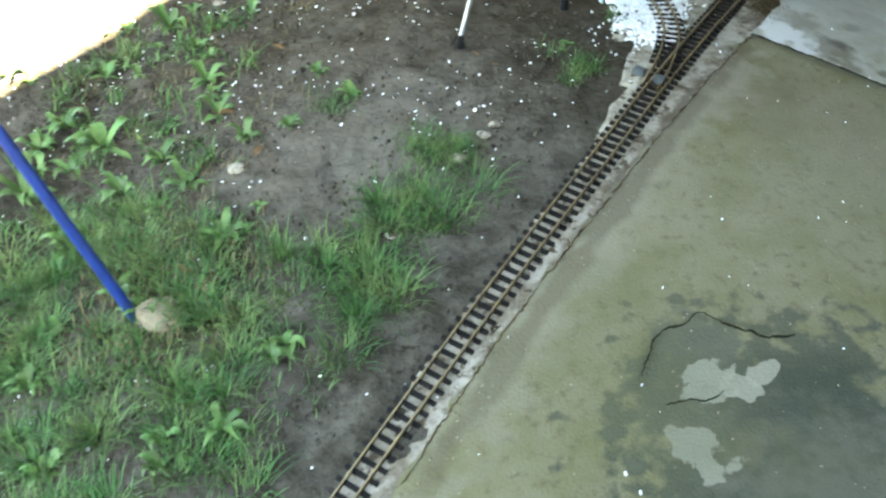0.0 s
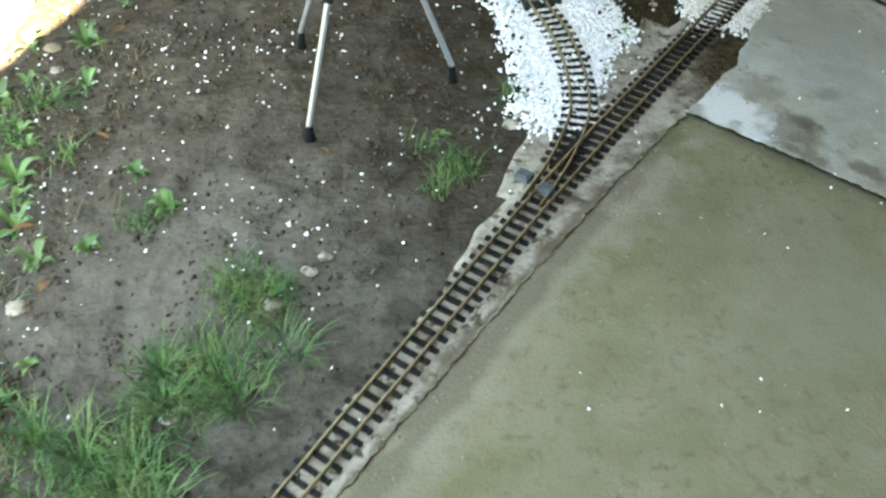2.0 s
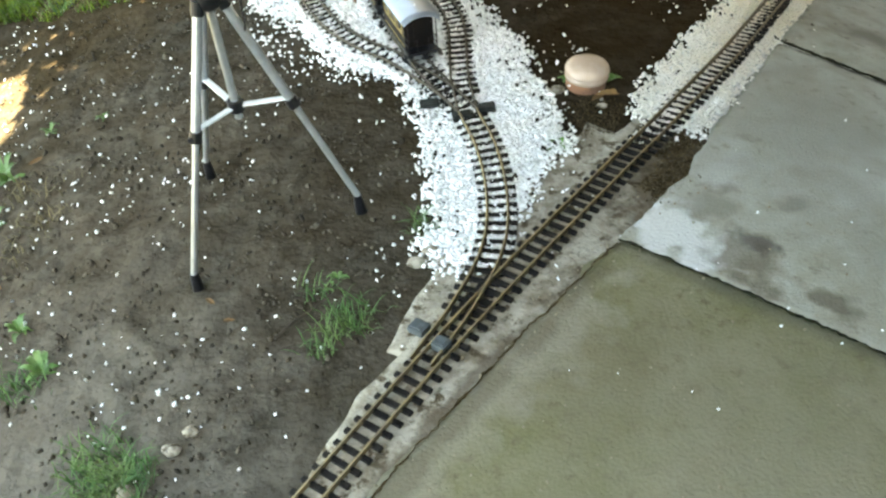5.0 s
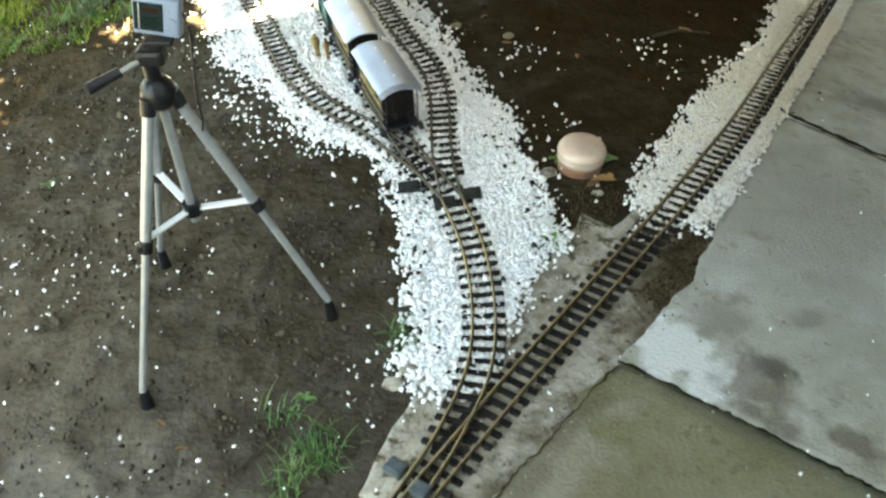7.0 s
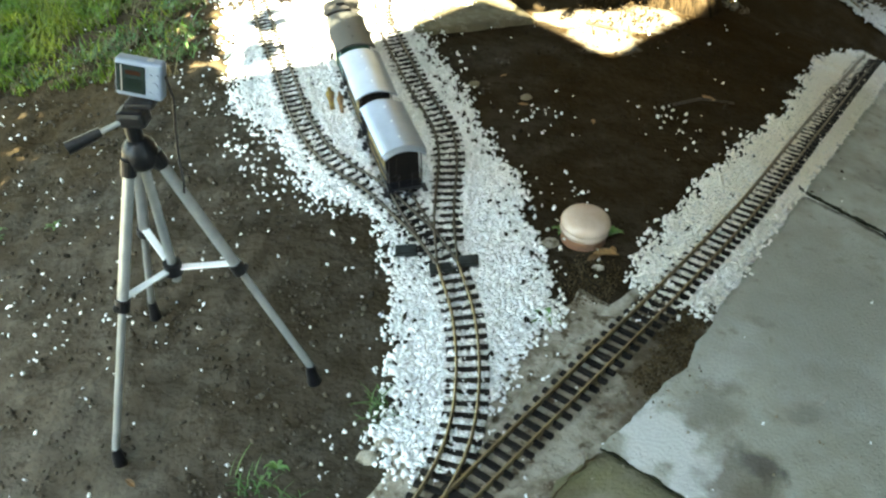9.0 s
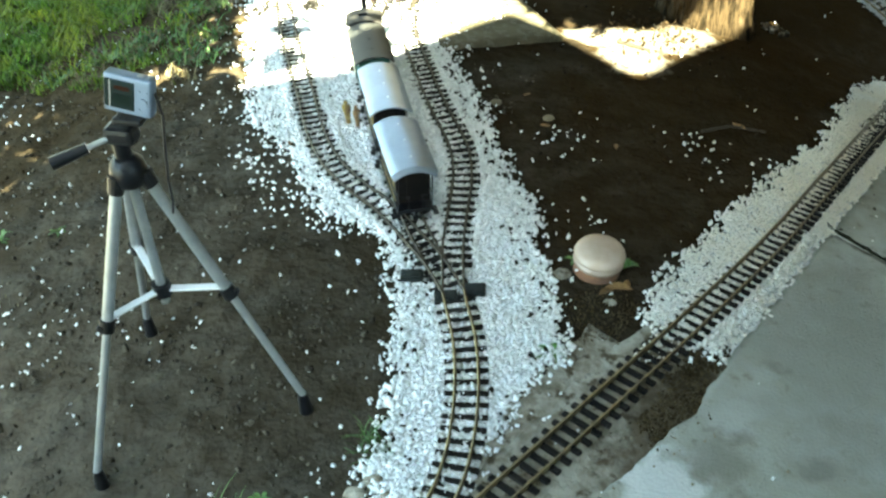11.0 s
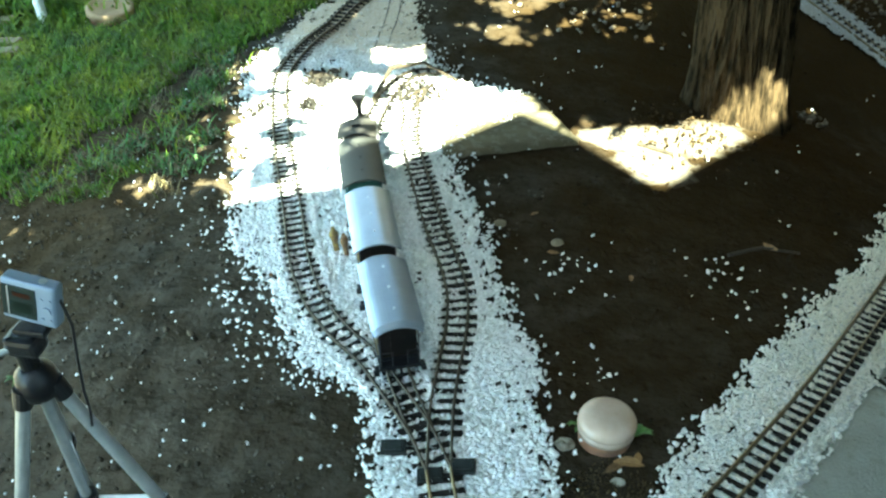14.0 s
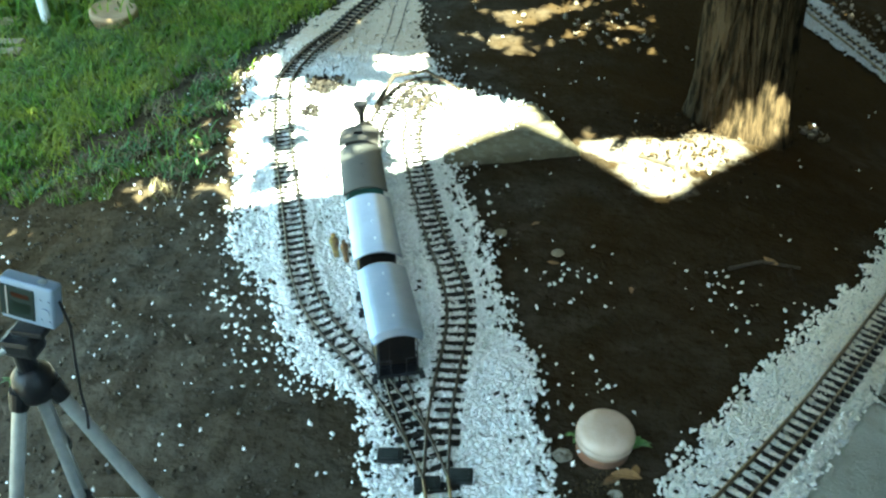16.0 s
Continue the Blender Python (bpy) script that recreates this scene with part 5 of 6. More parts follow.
for x0, y0, x1, y1 in ((1.31, 6.83, 1.42, 6.93), (1.42, 6.8, 1.53, 6.87), (1.57, 6.78, 1.65, 6.83), (1.3, 6.25, 1.35, 6.26), (1.44, 6.18, 1.52, 6.23), (1.29, 5.8, 1.41, 5.82), (0.4, 6.23, 0.48, 6.32),
                       (0.55, 5.96, 0.63, 6.03), (0.57, 6.14, 0.69, 6.15), (0.72, 6.04, 0.79, 5.98), (0.41, 5.95, 0.48, 6.08), (-0.56, 4.46, -0.5, 4.45), (-0.38, 4.46, -0.26, 4.44)):
    side = Vector((y0 - y1, x1 - x0)).normalized() * 0.02
    STREAKS.append([(x0 + side.x, y0 + side.y), (x1 + side.x, y1 + side.y), (x1 - side.x, y1 - side.y), (x0 - side.x, y0 - side.y)])


def grown(poly, d):
    c = np.mean(poly, 0)
    return [tuple(c + (np.array(p) - c) * (1 + d / max(np.hypot(*(np.array(p) - c)), 0.01))) for p in poly]


# unseen leaves set along sun rays so their shade outlines the sunlit ground
def crown():
    x, y = rng.uniform(-3.2, 3.2, 50000), rng.uniform(3.6, 9.5, 50000)
    x, y = np.r_[x, rng.uniform(-1.0, 1.2, 8000)], np.r_[y, rng.uniform(5.2, 7.2, 8000)]
    x, y = np.r_[x, rng.uniform(-3.4, -0.62, 15000)], np.r_[y, rng.uniform(4.3, 8.0, 15000)]
    x, y = np.r_[x, rng.uniform(0.75, 1.7, 7000)], np.r_[y, rng.uniform(5.55, 7.4, 7000)]
    keep = ~inside(LIT, x + 0.05 * wob(x, y, 8, 1), y + 0.05 * wob(x, y, 8, 6)) & ~inside(grown(SPOT, 0.03), x, y) & ~inside(OPEN, x, y)
    for q in STREAKS:
        keep &= ~inside(grown(q, 0.035), x, y)
    keep |= (y < 3.9) & (x > -0.4)
    x, y = x[keep], y[keep]
    ex, ey = rng.uniform(-0.7, 0.15, 420), rng.uniform(4.3, 4.85, 420)
    m = wob(ex, ey, 7, 40) > 0.12
    x, y = np.r_[x, ex[m]], np.r_[y, ey[m]]
    ex, ey = rng.uniform(-0.65, 0.0, 170), rng.uniform(4.85, 5.3, 170)
    m = wob(ex, ey, 8, 44) > 0.2
    x, y = np.r_[x, ex[m]], np.r_[y, ey[m]]
    k = rng.uniform(2.3, 3.7, len(x)) / TO_SUN.z
    c = np.stack([x + k * TO_SUN.x, y + k * TO_SUN.y, gz(x, y) + k * TO_SUN.z], -1)
    # inner boughs: unseen rounded leaf masses round the trunk, added to darken the ground, hanging lower behind it and
    # on the shaded side
    for mid, rad, count in (((1.8, 6.7, 2.5), (1.8, 2.1, 0.75), 30000), ((0.85, 7.1, 1.5), (1.0, 1.6, 0.6), 14000), ((2.4, 4.75, 1.5), (1.05, 0.95, 0.6), 8000)):
        q = rng.normal(size=(count, 3))
        q *= (rng.random(count) ** 0.4 / np.linalg.norm(q, axis=1))[:, None]
        q = np.array(mid) + q * rad
        q += 0.12 * np.stack([wob(q[:, 0], q[:, 1], 3, 2), wob(q[:, 1], q[:, 2], 3, 4), wob(q[:, 2], q[:, 0], 3, 6)], -1)
        c = np.vstack([c, q])
    # no leaf hangs in the sun's way to the dapples behind the tree
    k = (c[:, 2] - gz(c[:, 0], c[:, 1])) / TO_SUN.z
    fx, fy = c[:, 0] - k * TO_SUN.x, c[:, 1] - k * TO_SUN.y
    clear = np.zeros(len(c), bool)
    for q in STREAKS:
        clear |= inside(grown(q, 0.03), fx, fy)
    c = c[~clear]
    n = len(c)
    u = rng.normal(size=(n, 3))
    u /= np.linalg.norm(u, axis=1)[:, None]
    w = np.cross(u, rng.normal(size=(n, 3)))
    w /= np.linalg.norm(w, axis=1)[:, None]
    ln, wd = rng.uniform(0.05, 0.085, (n, 1)), rng.uniform(0.022, 0.036, (n, 1))
    v = np.stack([c - u * ln, c + w * wd, c + u * ln, c - w * wd], 1)
    return raw("crown", v, np.arange(4 * n).reshape(-1, 4), LEAF, parent=tree)


crown()


# ---- unseen house behind the walk: gabled roofline cut to shade the near ground ----
def house():
    wall_y = -0.95
    # roofline is traced back along the sun from this shade edge
    line = [(-1.75, 2.45), (-1.40, 2.88), (-0.97, 3.39), (-0.80, 3.62), (-0.62, 4.32), (-0.45, 4.40), (-0.24, 4.34), (0.08, 4.47), (0.29, 4.78), (0.449, 5.055), (0.66, 4.93), (0.915, 4.72), (1.095, 5.16), (1.42, 5.95), (1.9, 6.6), (4.5, 6.6)]
    top = []
    for x, y in line:
        k = (y - wall_y) / -TO_SUN.y
        top.append((x + k * TO_SUN.x, float(gz(x, y)) + k * TO_SUN.z))
    bm = bmesh.new()
    z0 = -1.2
    loops = []
    for yy_ in (wall_y, wall_y - 0.3):
        pts = [(top[0][0], z0)] + top + [(top[-1][0], z0)]
        loops.append([bm.verts.new((px, yy_, pz)) for px, pz in pts])
    f, b = loops
    n = len(f)
    bm.faces.new(f)
    bm.faces.new(list(reversed(b)))
    for i in range(n):
        bm.faces.new((f[i], b[i], b[(i + 1) % n], f[(i + 1) % n]))
    return tagged(part("wall_house", bm, WALL), "unseen plastered house wall behind the path, gabled roofline cut for shade", "house wall", kind="structure")


house()


# ---- plain walls closing the plot, added unseen to block low sky light ----
for nm, cx_, cy_, sx_, sy_ in (("wall_north", 0.0, 9.8, 12.0, 0.25), ("wall_east", 4.6, 5.0, 0.25, 9.4)):
    bm = bmesh.new()
    box(bm, (sx_, sy_, 3.4), (cx_, cy_, 0.7))
    tagged(part(nm, bm, WALL_DARK), "plain dark wall closing the plot, added unseen to block sky light", "garden wall", kind="structure")


# ---- far things: lawn, far track, white post, planks ----
track("far_track", "far garden railway track on pale gravel", FAR, h=-0.006)


def blades(name, x, y, hmin, hmax, width, mat, label, lean=0.5, category="grass", angle=None):
    n = len(x)
    a = rng.uniform(0, 2 * math.pi, n) if angle is None else angle + rng.normal(0, 0.6, n)
    h = rng.uniform(hmin, hmax, n)
    ln = h * rng.uniform(0.1, lean * 2, n)
    dx, dy = np.cos(a), np.sin(a)
    wx, wy = -dy * width * 0.5, dx * width * 0.5
    z = gz(x, y) - 0.008
    def pt(k, s, zz):
        return np.stack([x + dx * ln * k + wx * s, y + dy * ln * k + wy * s, z + h * zz], -1)
    v = np.stack([pt(0, 1, 0), pt(0, -1, 0), pt(0.3, 0.85, 0.55), pt(0.3, -0.85, 0.55), pt(0.68, 0.55, 0.88), pt(0.68, -0.55, 0.88), pt(1.1, 0.03, 0.95), pt(1.1, -0.03, 0.95)], 1)
    base = (np.arange(n) * 8)[:, None, None]
    f = (np.array([(0, 1, 3, 2), (2, 3, 5, 4), (4, 5, 7, 6)])[None] + base).reshape(-1, 4)
    return tagged(raw(name, v, f, mat), label, category, kind="stuff")


def clumped(poly, n, centres=60, spread=0.05):
    p = np.array(poly)
    lo, hi = p.min(0), p.max(0)
    c = rng.uniform(lo, hi, (centres * 6, 2))
    c = c[inside(poly, c[:, 0], c[:, 1])][:centres]
    i = rng.integers(0, len(c), n)
    q = c[i] + rng.normal(0, spread, (n, 2))
    return q[:, 0], q[:, 1]


NEARGRASS = [(-1.3, 0.9), (-0.62, 0.95), (-0.36, 1.42), (-0.2, 1.68), (-0.02, 1.92), (0.16, 2.22), (0.13, 2.36), (-0.02, 2.42), (-0.14, 2.2), (-0.28, 2.02), (-0.5, 2.1), (-0.72, 2.3), (-1.05, 2.36), (-1.6, 2.2)]
p = np.array(NEARGRASS)
c = rng.uniform(p.min(0), p.max(0), (700, 2))
c = c[inside(NEARGRASS, c[:, 0], c[:, 1])][:170]
i = rng.integers(0, len(c), 15000)
q = rng.normal(0, 1, (15000, 2)) * rng.uniform(0.012, 0.04, len(c))[i][:, None]
blades("near_grass", c[i, 0] + q[:, 0], c[i, 1] + q[:, 1], 0.016, 0.068, 0.0036, GRASS, "tufted green grass beside the track", lean=0.9, angle=np.arctan2(q[:, 1], q[:, 0]))
x, y = clumped(NEARGRASS, 6000, 140, 0.05)
blades("low_grass", x, y, 0.012, 0.035, 0.0034, GRASS, "short green grass between the tufts", lean=0.9)
x, y = clumped([(-1.4, 2.2), (-0.75, 2.25), (-0.55, 2.6), (-0.6, 3.3), (-1.2, 3.1)], 1000, 34, 0.025)
blades("weedy_grass", x, y, 0.012, 0.055, 0.006, GRASS, "thin weedy grass in patches on the soil", lean=1.0)
x, y = clumped([(-1.3, 2.2), (-0.65, 2.25), (-0.4, 2.6), (-0.45, 3.4), (-1.1, 3.2)], 950, 40, 0.035)
blades("weedy_straw", x, y, 0.006, 0.028, 0.004, DRY, "dry straw and dead stalks on the soil", lean=1.2)
x, y = clumped([(-0.9, 1.8), (-0.5, 1.8), (-0.5, 2.2), (-0.9, 2.3)], 900, 20, 0.06)
blades("near_dry_grass", x, y, 0.02, 0.05, 0.005, DRY, "dry straw-coloured grass among the green tufts")
TUFTS = ((0.45, 2.73, 150, 0.028), (0.40, 2.67, 60, 0.02), (-0.03, 2.4, 200, 0.035), (0.03, 2.33, 260, 0.035), (0.06, 2.37, 170, 0.025), (-0.04, 2.2, 160, 0.035), (-0.14, 2.08, 260, 0.05), (-0.05, 2.1, 160, 0.04), (-0.30, 2.62, 90, 0.03), (0.56, 3.02, 50, 0.02), (0.36, 2.82, 30, 0.018))
q = np.vstack([rng.normal(0, s, (n, 2)) + (px, py) for px, py, n, s in TUFTS])
blades("grass_tufts", q[:, 0], q[:, 1], 0.012, 0.045, 0.003, GRASS, "small tufts of green grass on bare soil", lean=0.9)
LAWN = [(-6, 4.5), (-1.3, 4.42), (-1.11, 4.48), (-1.06, 4.58), (-1.03, 4.78), (-0.98, 5.0), (-0.94, 5.29), (-0.88, 5.5), (-0.80, 5.6), (-0.71, 5.75), (-0.63, 6.0), (-0.5, 6.7), (-0.7, 9.0), (-6, 9.0)]
p = rng.uniform((-3.4, 4.4), (-0.4, 8.0), (110000, 2))
x, y = p[:, 0], p[:, 1]
k = inside(LAWN, x + 0.13 * wob(x, y, 7, 2) + rng.normal(0, 0.03, len(x)), y + 0.13 * wob(x, y, 7, 3)) & (np.hypot(x + 1.53, y - 5.9) > 0.12)
blades("lawn", x[k], y[k], 0.015, 0.062, 0.0055, LAWNGREEN, "rough green lawn beyond the siding yard", lean=0.8)
p = rng.uniform((-1.6, 3.9), (-0.3, 5.6), (11000, 2))
k = (wob(p[:, 0], p[:, 1], 9, 21) > 0.1) & ~inside(YARD, p[:, 0], p[:, 1]) & ~inside(grown(LIT, 0.1), p[:, 0], p[:, 1]) & (p[:, 1] + 0.5 * np.minimum(p[:, 0] + 0.95, 0) > 4.38)
blades("lawn_edge", p[k, 0], p[k, 1], 0.01, 0.04, 0.005, DRY, "thin yellowing grass at the edge of the lawn", lean=0.9)
p = rng.uniform((-1.6, 3.9), (-0.3, 5.7), (13000, 2))
k = (wob(p[:, 0], p[:, 1], 8, 31) + 0.25 * (-0.85 - p[:, 0]) > 0.06) & ~inside(YARD, p[:, 0], p[:, 1]) & ~inside(grown(LIT, 0.1), p[:, 0], p[:, 1]) & (p[:, 1] + 0.5 * np.minimum(p[:, 0] + 0.95, 0) > 4.38)
blades("sparse_grass", p[k, 0], p[k, 1], 0.012, 0.045, 0.005, LAWNGREEN, "sparse green grass between lawn and gravel", lean=0.9)
EDGE_WEEDS = ((-0.55, 4.57), (-0.72, 4.58), (-0.62, 4.75), (-0.6, 5.0), (-0.72, 5.2), (-0.75, 4.7), (-0.5, 4.75), (-0.44, 4.55), (-0.7, 4.95), (-0.85, 4.6), (-0.98, 4.5), (-0.76, 5.4))
q = np.vstack([rng.normal(0, 0.03, (55, 2)) + c for c in EDGE_WEEDS])
blades("edge_weeds", q[:, 0], q[:, 1], 0.012, 0.045, 0.0075, GRASS, "small leafy weeds scattered between lawn and gravel", lean=1.0, category="weeds")
q = np.vstack([rng.normal(0, 0.025, (35, 2)) + c for c in EDGE_WEEDS[::3]])
blades("edge_straw", q[:, 0], q[:, 1], 0.012, 0.045, 0.005, DRY, "yellowed stalks among the small weeds", lean=1.0)
p = rng.normal((-2.15, 6.15), (0.3, 0.16), (2600, 2))
blades("border_plants", p[:, 0], p[:, 1], 0.05, 0.13, 0.013, LAWNGREEN, "dark leafy border plants behind the lawn", lean=0.7, category="plants")


def rosette(x, y, r, n, seed):
    """A broad-leaved weed: arching leaves round a crown."""
    rr = np.random.default_rng(seed)
    t = thing("weed", "broad-leaved green weed rosette on bare soil", "weed", Matrix.Translation(gp(x, y, -0.006)), "weeds")
    for i in range(n):
        a = 2 * math.pi * i / n + rr.uniform(-0.3, 0.3)
        L, W, up = r * rr.uniform(0.55, 1.3), r * rr.uniform(0.13, 0.22), rr.uniform(0.2, 1.0)
        sway, wave = rr.uniform(-0.5, 0.5), rr.uniform(0, 6)
        v, f = [], []
        for k in range(9):
            u = k / 8
            w = W * (math.sin(math.pi * (0.05 + 0.93 * u ** 0.8)) * (1 + 0.16 * math.sin(11 * u + wave)) if 0 < u < 1 else 0.06)
            px, pz, b = L * u, L * up * math.sin(u * 2.4) * 0.8, a + sway * u * u
            for s, dz in ((-1, 0.3 * w + 0.12 * W * math.sin(9 * u + wave)), (0, 0), (1, 0.3 * w + 0.12 * W * math.cos(8 * u + wave))):
                v.append((px * math.cos(b) - s * w * math.sin(b), px * math.sin(b) + s * w * math.cos(b), pz + dz))
        for k in range(8):
            for j in range(2):
                q = k * 3 + j
                f.append((q, q + 1, q + 4, q + 3))
        raw("leaf", v, f, WEED, True, t)


for i, (x, y, r, n) in enumerate(((-1.0, 2.62, 0.11, 9), (-1.16, 2.75, 0.09, 7), (-0.90, 3.2, 0.09, 7), (-0.36, 2.79, 0.045, 5), (-0.25, 2.66, 0.05, 6), (-0.55, 2.53, 0.06, 6), (-0.80, 2.5, 0.07, 6),
                                   (-0.78, 3.05, 0.05, 5), (-0.68, 2.78, 0.05, 5), (-1.08, 3.0, 0.06, 6), (-0.62, 3.2, 0.05, 5), (-0.9, 2.4, 0.09, 7), (-0.70, 2.38, 0.07, 6), (0.40, 2.86, 0.025, 5), (0.385, 2.83, 0.02, 5),
                                   (-0.68, 3.40, 0.07, 6), (-0.62, 3.6, 0.03, 5), (-0.45, 3.62, 0.028, 5), (-0.95, 2.95, 0.06, 6), (0.86, 3.33, 0.034, 6), (0.865, 3.66, 0.032, 6), (0.985, 3.68, 0.03, 5), (-0.42, 2.55, 0.05, 5),
                                   (-1.2, 2.45, 0.1, 7), (-1.0, 2.22, 0.1, 7))):
    rosette(x, y, r * 0.9, n + 3, i)
rw = random.Random(8)
for i in range(26):
    x, y = rw.uniform(-1.15, -0.3), rw.uniform(1.15, 2.2)
    if inside(NEARGRASS, np.array([x]), np.array([y]))[0]:
        rosette(x, y, rw.uniform(0.03, 0.075), rw.randint(5, 9), 300 + i)
for i in range(34):
    x, y = rw.uniform(-1.4, -0.45), rw.uniform(2.15, 3.5)
    if x + 0.35 * y < 0.35 and (x < -0.75 or rw.random() < 0.4):
        rosette(x, y, rw.uniform(0.025, 0.075), rw.randint(5, 9), 100 + i)


def post(x, y, top, r, mat, name, label):
    t = thing(name, label, "pole")
    bm = bmesh.new()
    tube(bm, gp(x, y, -0.02), gp(x, y) + Vector(top), r, seg=16)
    part("shaft", bm, mat, t)
    bm = bmesh.new()
    e = gp(x, y) + Vector(top)
    bmesh.ops.create_uvsphere(bm, u_segments=12, v_segments=6, radius=r * 1.05, matrix=Matrix.Translation(e))
    part("end_cap", bm, mat, t)


post(-0.757, 1.93, (-0.52, 0.06, 1.15), 0.015, BLUE, "blue_pole", "leaning blue painted metal pole standing in grass")
post(-1.835, 5.86, (0.0, 0.03, 0.6), 0.022, WHITE, "white_post", "short white painted post beyond the lawn")


def lump(name, x, y, size, mat, label, category, seed=0, z=0.0, group=""):
    bm = bmesh.new()
    bmesh.ops.create_icosphere(bm, subdivisions=3, radius=1)
    for v in bm.verts:
        v.co *= 1 + 0.22 * noise.noise(v.co * 1.6 + Vector((seed, 0, 0))) + 0.07 * noise.noise(v.co * 5 + Vector((seed, 0, 0)))
        v.co = Vector((v.co.x * size[0], v.co.y * size[1], v.co.z * size[2]))
    ob = part(name, bm, mat)
    ob.matrix_basis = Matrix.Translation(gp(x, y, z))
    return tagged(ob, label, category, group)


lump("foundation_stone", -0.675, 1.915, (0.085, 0.06, 0.02), TAN, "tan lump of concrete at the foot of the blue pole", "stone", 1, 0.0)
for i, (x, y, s) in enumerate(((0.542, 4.357, 0.017), (-0.555, 2.40, 0.03), (0.60, 2.93, 0.025), (0.57, 2.90, 0.022), (0.63, 2.905, 0.018), (-0.8, 3.42, 0.03), (-0.75, 3.3, 0.02), (0.07, 2.33, 0.022), (0.14, 2.42, 0.02), (0.17, 2.46, 0.018), (-0.1, 2.06, 0.018), (0.845, 3.6, 0.02), (0.70, 4.31, 0.016), (0.96, 3.53, 0.014), (0.83, 3.52, 0.014))):
    lump("stone", x, y, (s, s * 0.75, s * 0.5), TAN if i in (0, 5, 12) else MORTAR, "small rounded stone lying on the soil", "stone", i * 3.3, 0.0, "loose stones")


def twig(points, r, label="dry broken twig lying on the soil", name="twig"):
    bm = bmesh.new()
    for (a, b), k in zip(zip(points, points[1:]), range(9)):
        tube(bm, gp(*a[:2], a[2]), gp(*b[:2], b[2]), r * (1 - 0.15 * k), r * (1 - 0.15 * (k + 1)), seg=7)
    tagged(part(name, bm, TWIG), label, "twig", "fallen twigs")


twig([(0.295, 2.683, 0.004), (0.33, 2.725, 0.008), (0.372, 2.768, 0.006)], 0.0035)
twig([(0.365, 2.764, 0.006), (0.40, 2.80, 0.01)], 0.002)
twig([(1.12, 4.42, 0.003), (1.2, 4.5, 0.006), (1.3, 4.53, 0.004)], 0.005)
twig([(-0.02, 5.0, 0.02), (0.0, 5.14, 0.08), (0.08, 5.24, 0.07), (0.2, 5.22, 0.02)], 0.008, "bent dry branch over the end of the sidings")
twig([(0.06, 5.02, 0.01), (0.12, 5.1, 0.03), (0.2, 5.06, 0.01)], 0.005)
twig([(0.12, 4.95, 0.01), (0.14, 5.12, 0.04)], 0.006)
twig([(0.82, 4.99, 0.0), (0.93, 4.96, 0.004)], 0.007, "pale stick lying in the sun patch")


def dead_leaf(x, y, r, turn, seed):
    rr = random.Random(seed)
    bm = bmesh.new()
    vs = []
    for k in range(5):
        u = k / 4
        w = r * 0.45 * math.sin(math.pi * (0.06 + 0.9 * u))
        vs.append([bm.verts.new((r * (2 * u - 1), s * w, 0.3 * abs(s) * w + 0.18 * r * math.sin(3 * u + seed) + 0.006)) for s in (-1, 0, 1)])
    for p, q in zip(vs, vs[1:]):
        for j in (0, 1):
            bm.faces.new((p[j], p[j + 1], q[j + 1], q[j]))
    ob = part("dead_leaf", bm, DEADLEAF)
    ob.matrix_basis = Matrix.Translation(gp(x, y, 0.002)) @ Matrix.Rotation(radians(turn), 4, "Z")
    tagged(ob, "curled brown dead leaf on the soil", "leaf", "fallen leaves")


for i, (x, y, r) in enumerate(((0.975, 3.575, 0.03), (0.95, 3.555, 0.022), (0.99, 3.595, 0.02), (1.223, 4.515, 0.024), (0.70, 4.25, 0.016), (0.62, 4.42, 0.014), (0.9, 4.2, 0.014), (0.12, 2.8, 0.014), (0.18, 2.74, 0.013), (-0.6, 3.45, 0.025), (-0.75, 3.15, 0.03), (-0.5, 2.95, 0.02), (-0.62, 2.65, 0.03), (-0.5, 2.45, 0.025), (0.05, 4.0, 0.016), (-0.65, 2.05, 0.025))):
    dead_leaf(x, y, r, 47 * i, i)


def flagstone():
    c = [np.array(q) for q in ((0.30, 4.67), (0.655, 4.905), (0.45, 5.22), (0.19, 5.0))]
    k = np.linspace(0, 1, 14)
    rows = [[(1 - u) * ((1 - v) * c[0] + v * c[1]) + u * ((1 - v) * c[3] + v * c[2]) for v in k] for u in k]
    sheet("flagstone", rows, FLAG, "pale flat flagstone beside the siding gravel", "flagstone", 0.012, 0.03, 0.001, kind="thing")


flagstone()


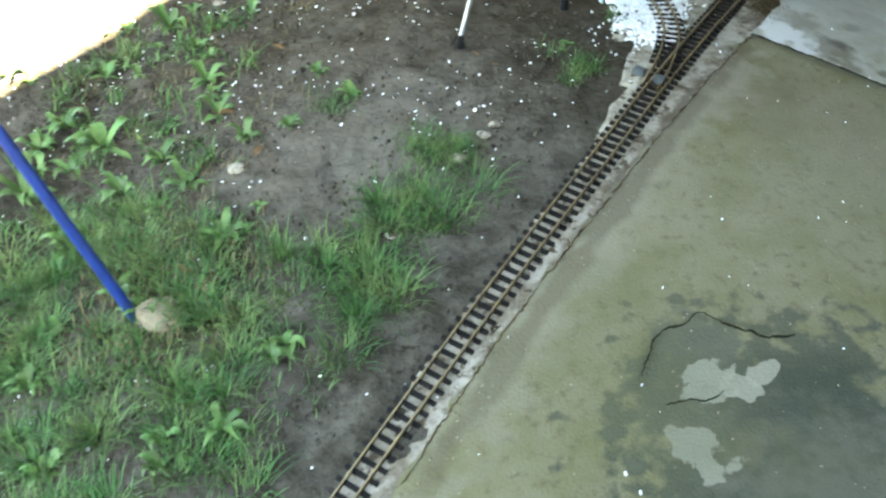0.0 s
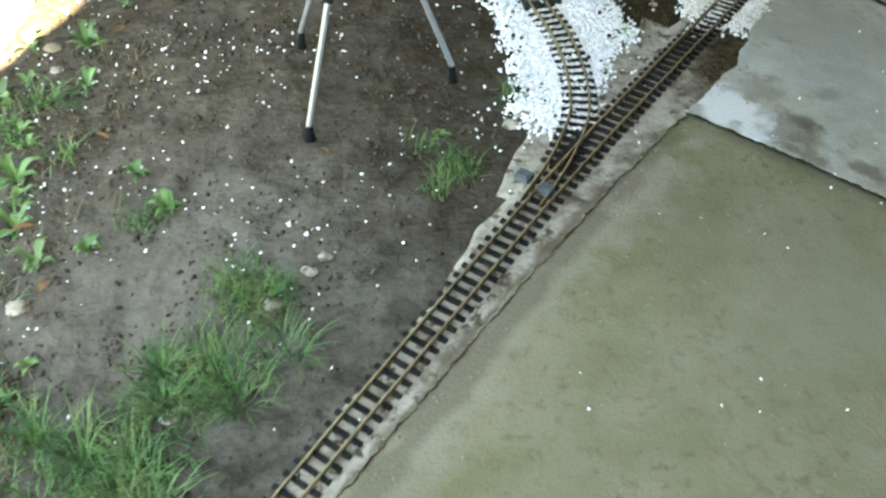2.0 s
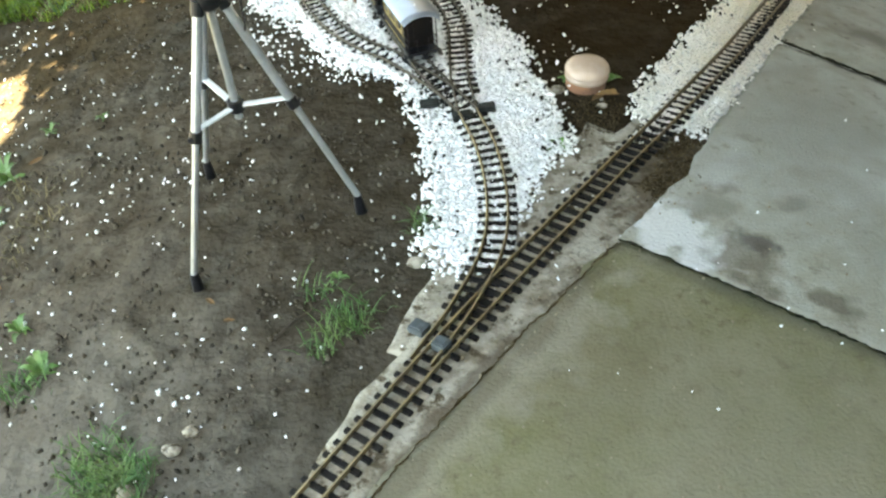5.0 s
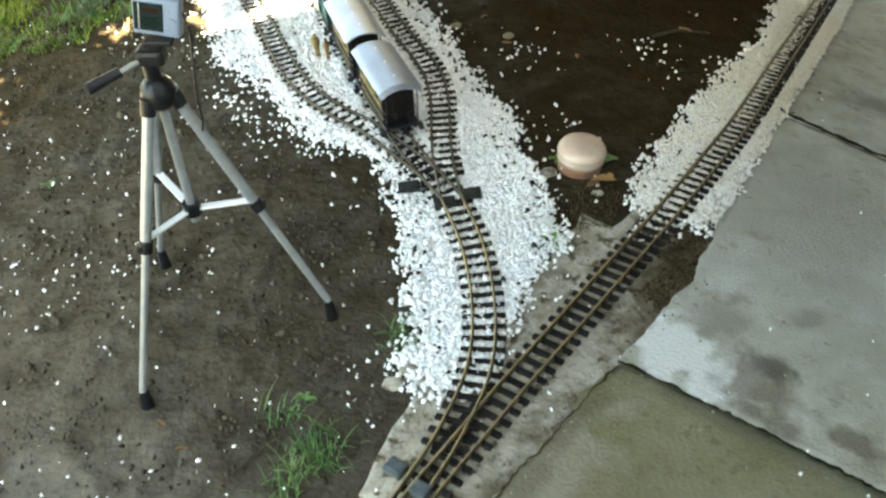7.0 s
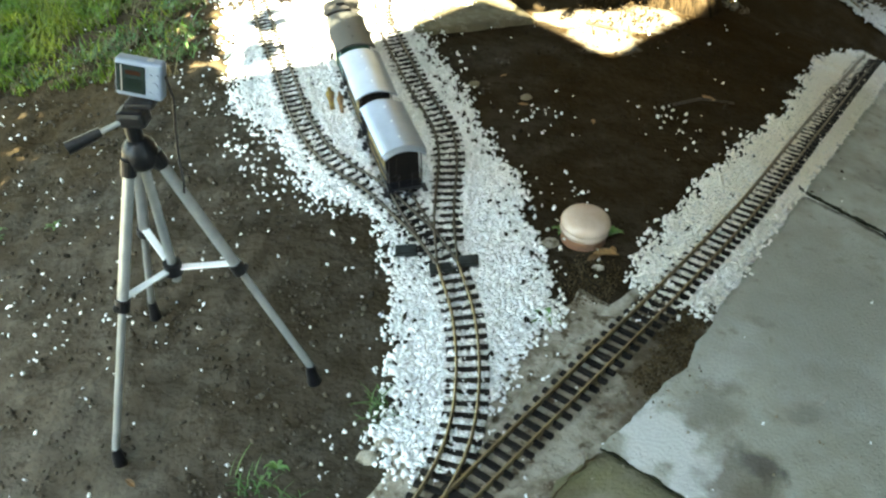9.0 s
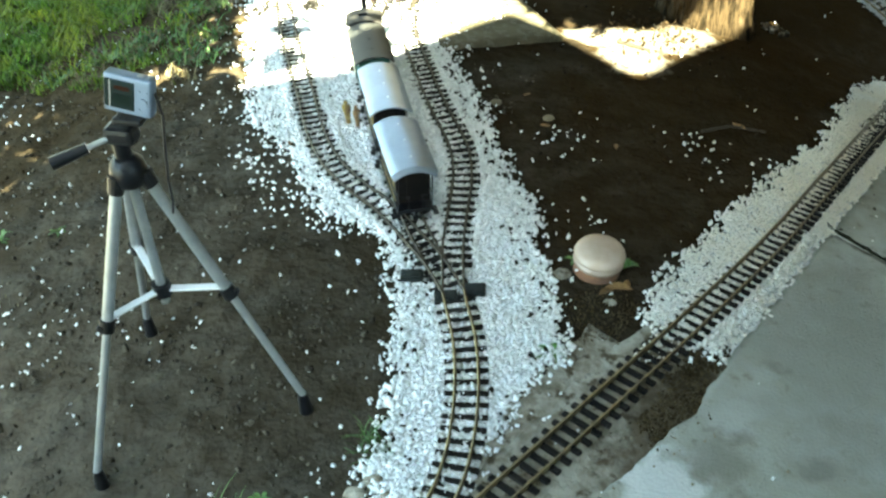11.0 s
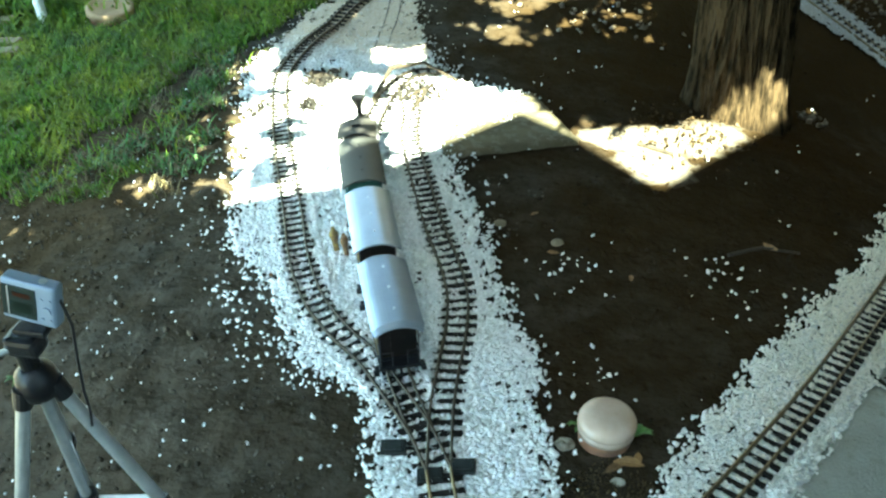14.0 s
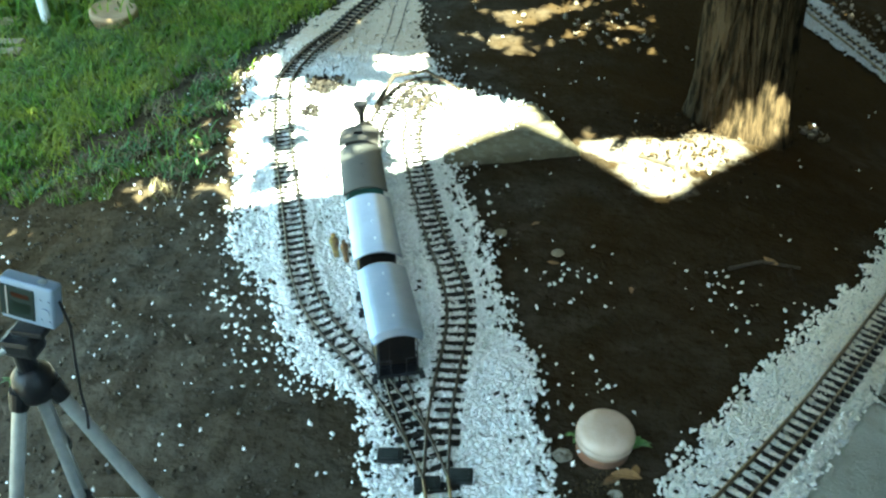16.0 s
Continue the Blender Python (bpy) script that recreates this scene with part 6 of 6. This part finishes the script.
# ---- little painted figures, kept as plain shapes ----
def figure(x, y, tall, mat, label, turn=0):
    bm = bmesh.new()
    ring(bm, [(0.11, 0.0), (0.12, 0.04), (0.09, 0.1), (0.1, 0.35), (0.13, 0.5), (0.17, 0.68), (0.14, 0.8), (0.06, 0.84), (0.085, 0.9), (0.08, 0.96), (0.03, 1.0)], 12)
    for v in bm.verts:
        v.co = Vector((v.co.x * tall, v.co.y * tall * 0.65, v.co.z * tall))
    ob = part("figurine", bm, mat)
    ob.matrix_basis = Matrix.Translation(gp(x, y, 0.006)) @ Matrix.Rotation(radians(turn), 4, "Z")
    tagged(ob, label, "figurine", "toy figurines")


figure(0.172, 4.135, 0.075, FIG_B, "small ochre and brown toy figurine standing on gravel", 20)
figure(0.205, 4.118, 0.07, FIG_A, "small dark brown toy figurine standing on gravel", 60)
figure(0.0, 4.50, 0.07, FIG_A, "small reddish toy figurine standing on gravel", 10)


def litter(spots):
    v = []
    for x, y, r, n in spots:
        c = rng.normal(0, r * 0.45, (n, 3)) * (1, 1, 0.45) + (x, y, 0)
        c[:, 2] = gz(c[:, 0], c[:, 1]) + 0.01 + np.abs(c[:, 2])
        u = rng.normal(size=(n, 3))
        u /= np.linalg.norm(u, axis=1)[:, None]
        w = np.cross(u, rng.normal(size=(n, 3)))
        w /= np.linalg.norm(w, axis=1)[:, None]
        ln, wd = rng.uniform(0.008, 0.018, (n, 1)), rng.uniform(0.004, 0.008, (n, 1))
        v.append(np.stack([c - u * ln, c + w * wd, c + u * ln, c - w * wd], 1))
    v = np.concatenate(v)
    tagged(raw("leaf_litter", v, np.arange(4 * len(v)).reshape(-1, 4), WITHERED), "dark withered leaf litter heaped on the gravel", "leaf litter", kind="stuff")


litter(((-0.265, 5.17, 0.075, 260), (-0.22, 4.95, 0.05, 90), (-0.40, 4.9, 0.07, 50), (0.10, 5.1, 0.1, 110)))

for i, (x, y, a) in enumerate(((-2.02, 5.56, 8), (-1.95, 5.43, 15), (-2.2, 5.75, 20))):
    bm = bmesh.new()
    box(bm, (0.5, 0.05, 0.02), (0, 0, 0.012), 0.003)
    ob = part("plank", bm, WOOD)
    ob.matrix_basis = Matrix.Translation(gp(x, y)) @ Matrix.Rotation(radians(a), 4, "Z")
    tagged(ob, "weathered loose plank lying at the lawn edge", "plank", "loose planks")
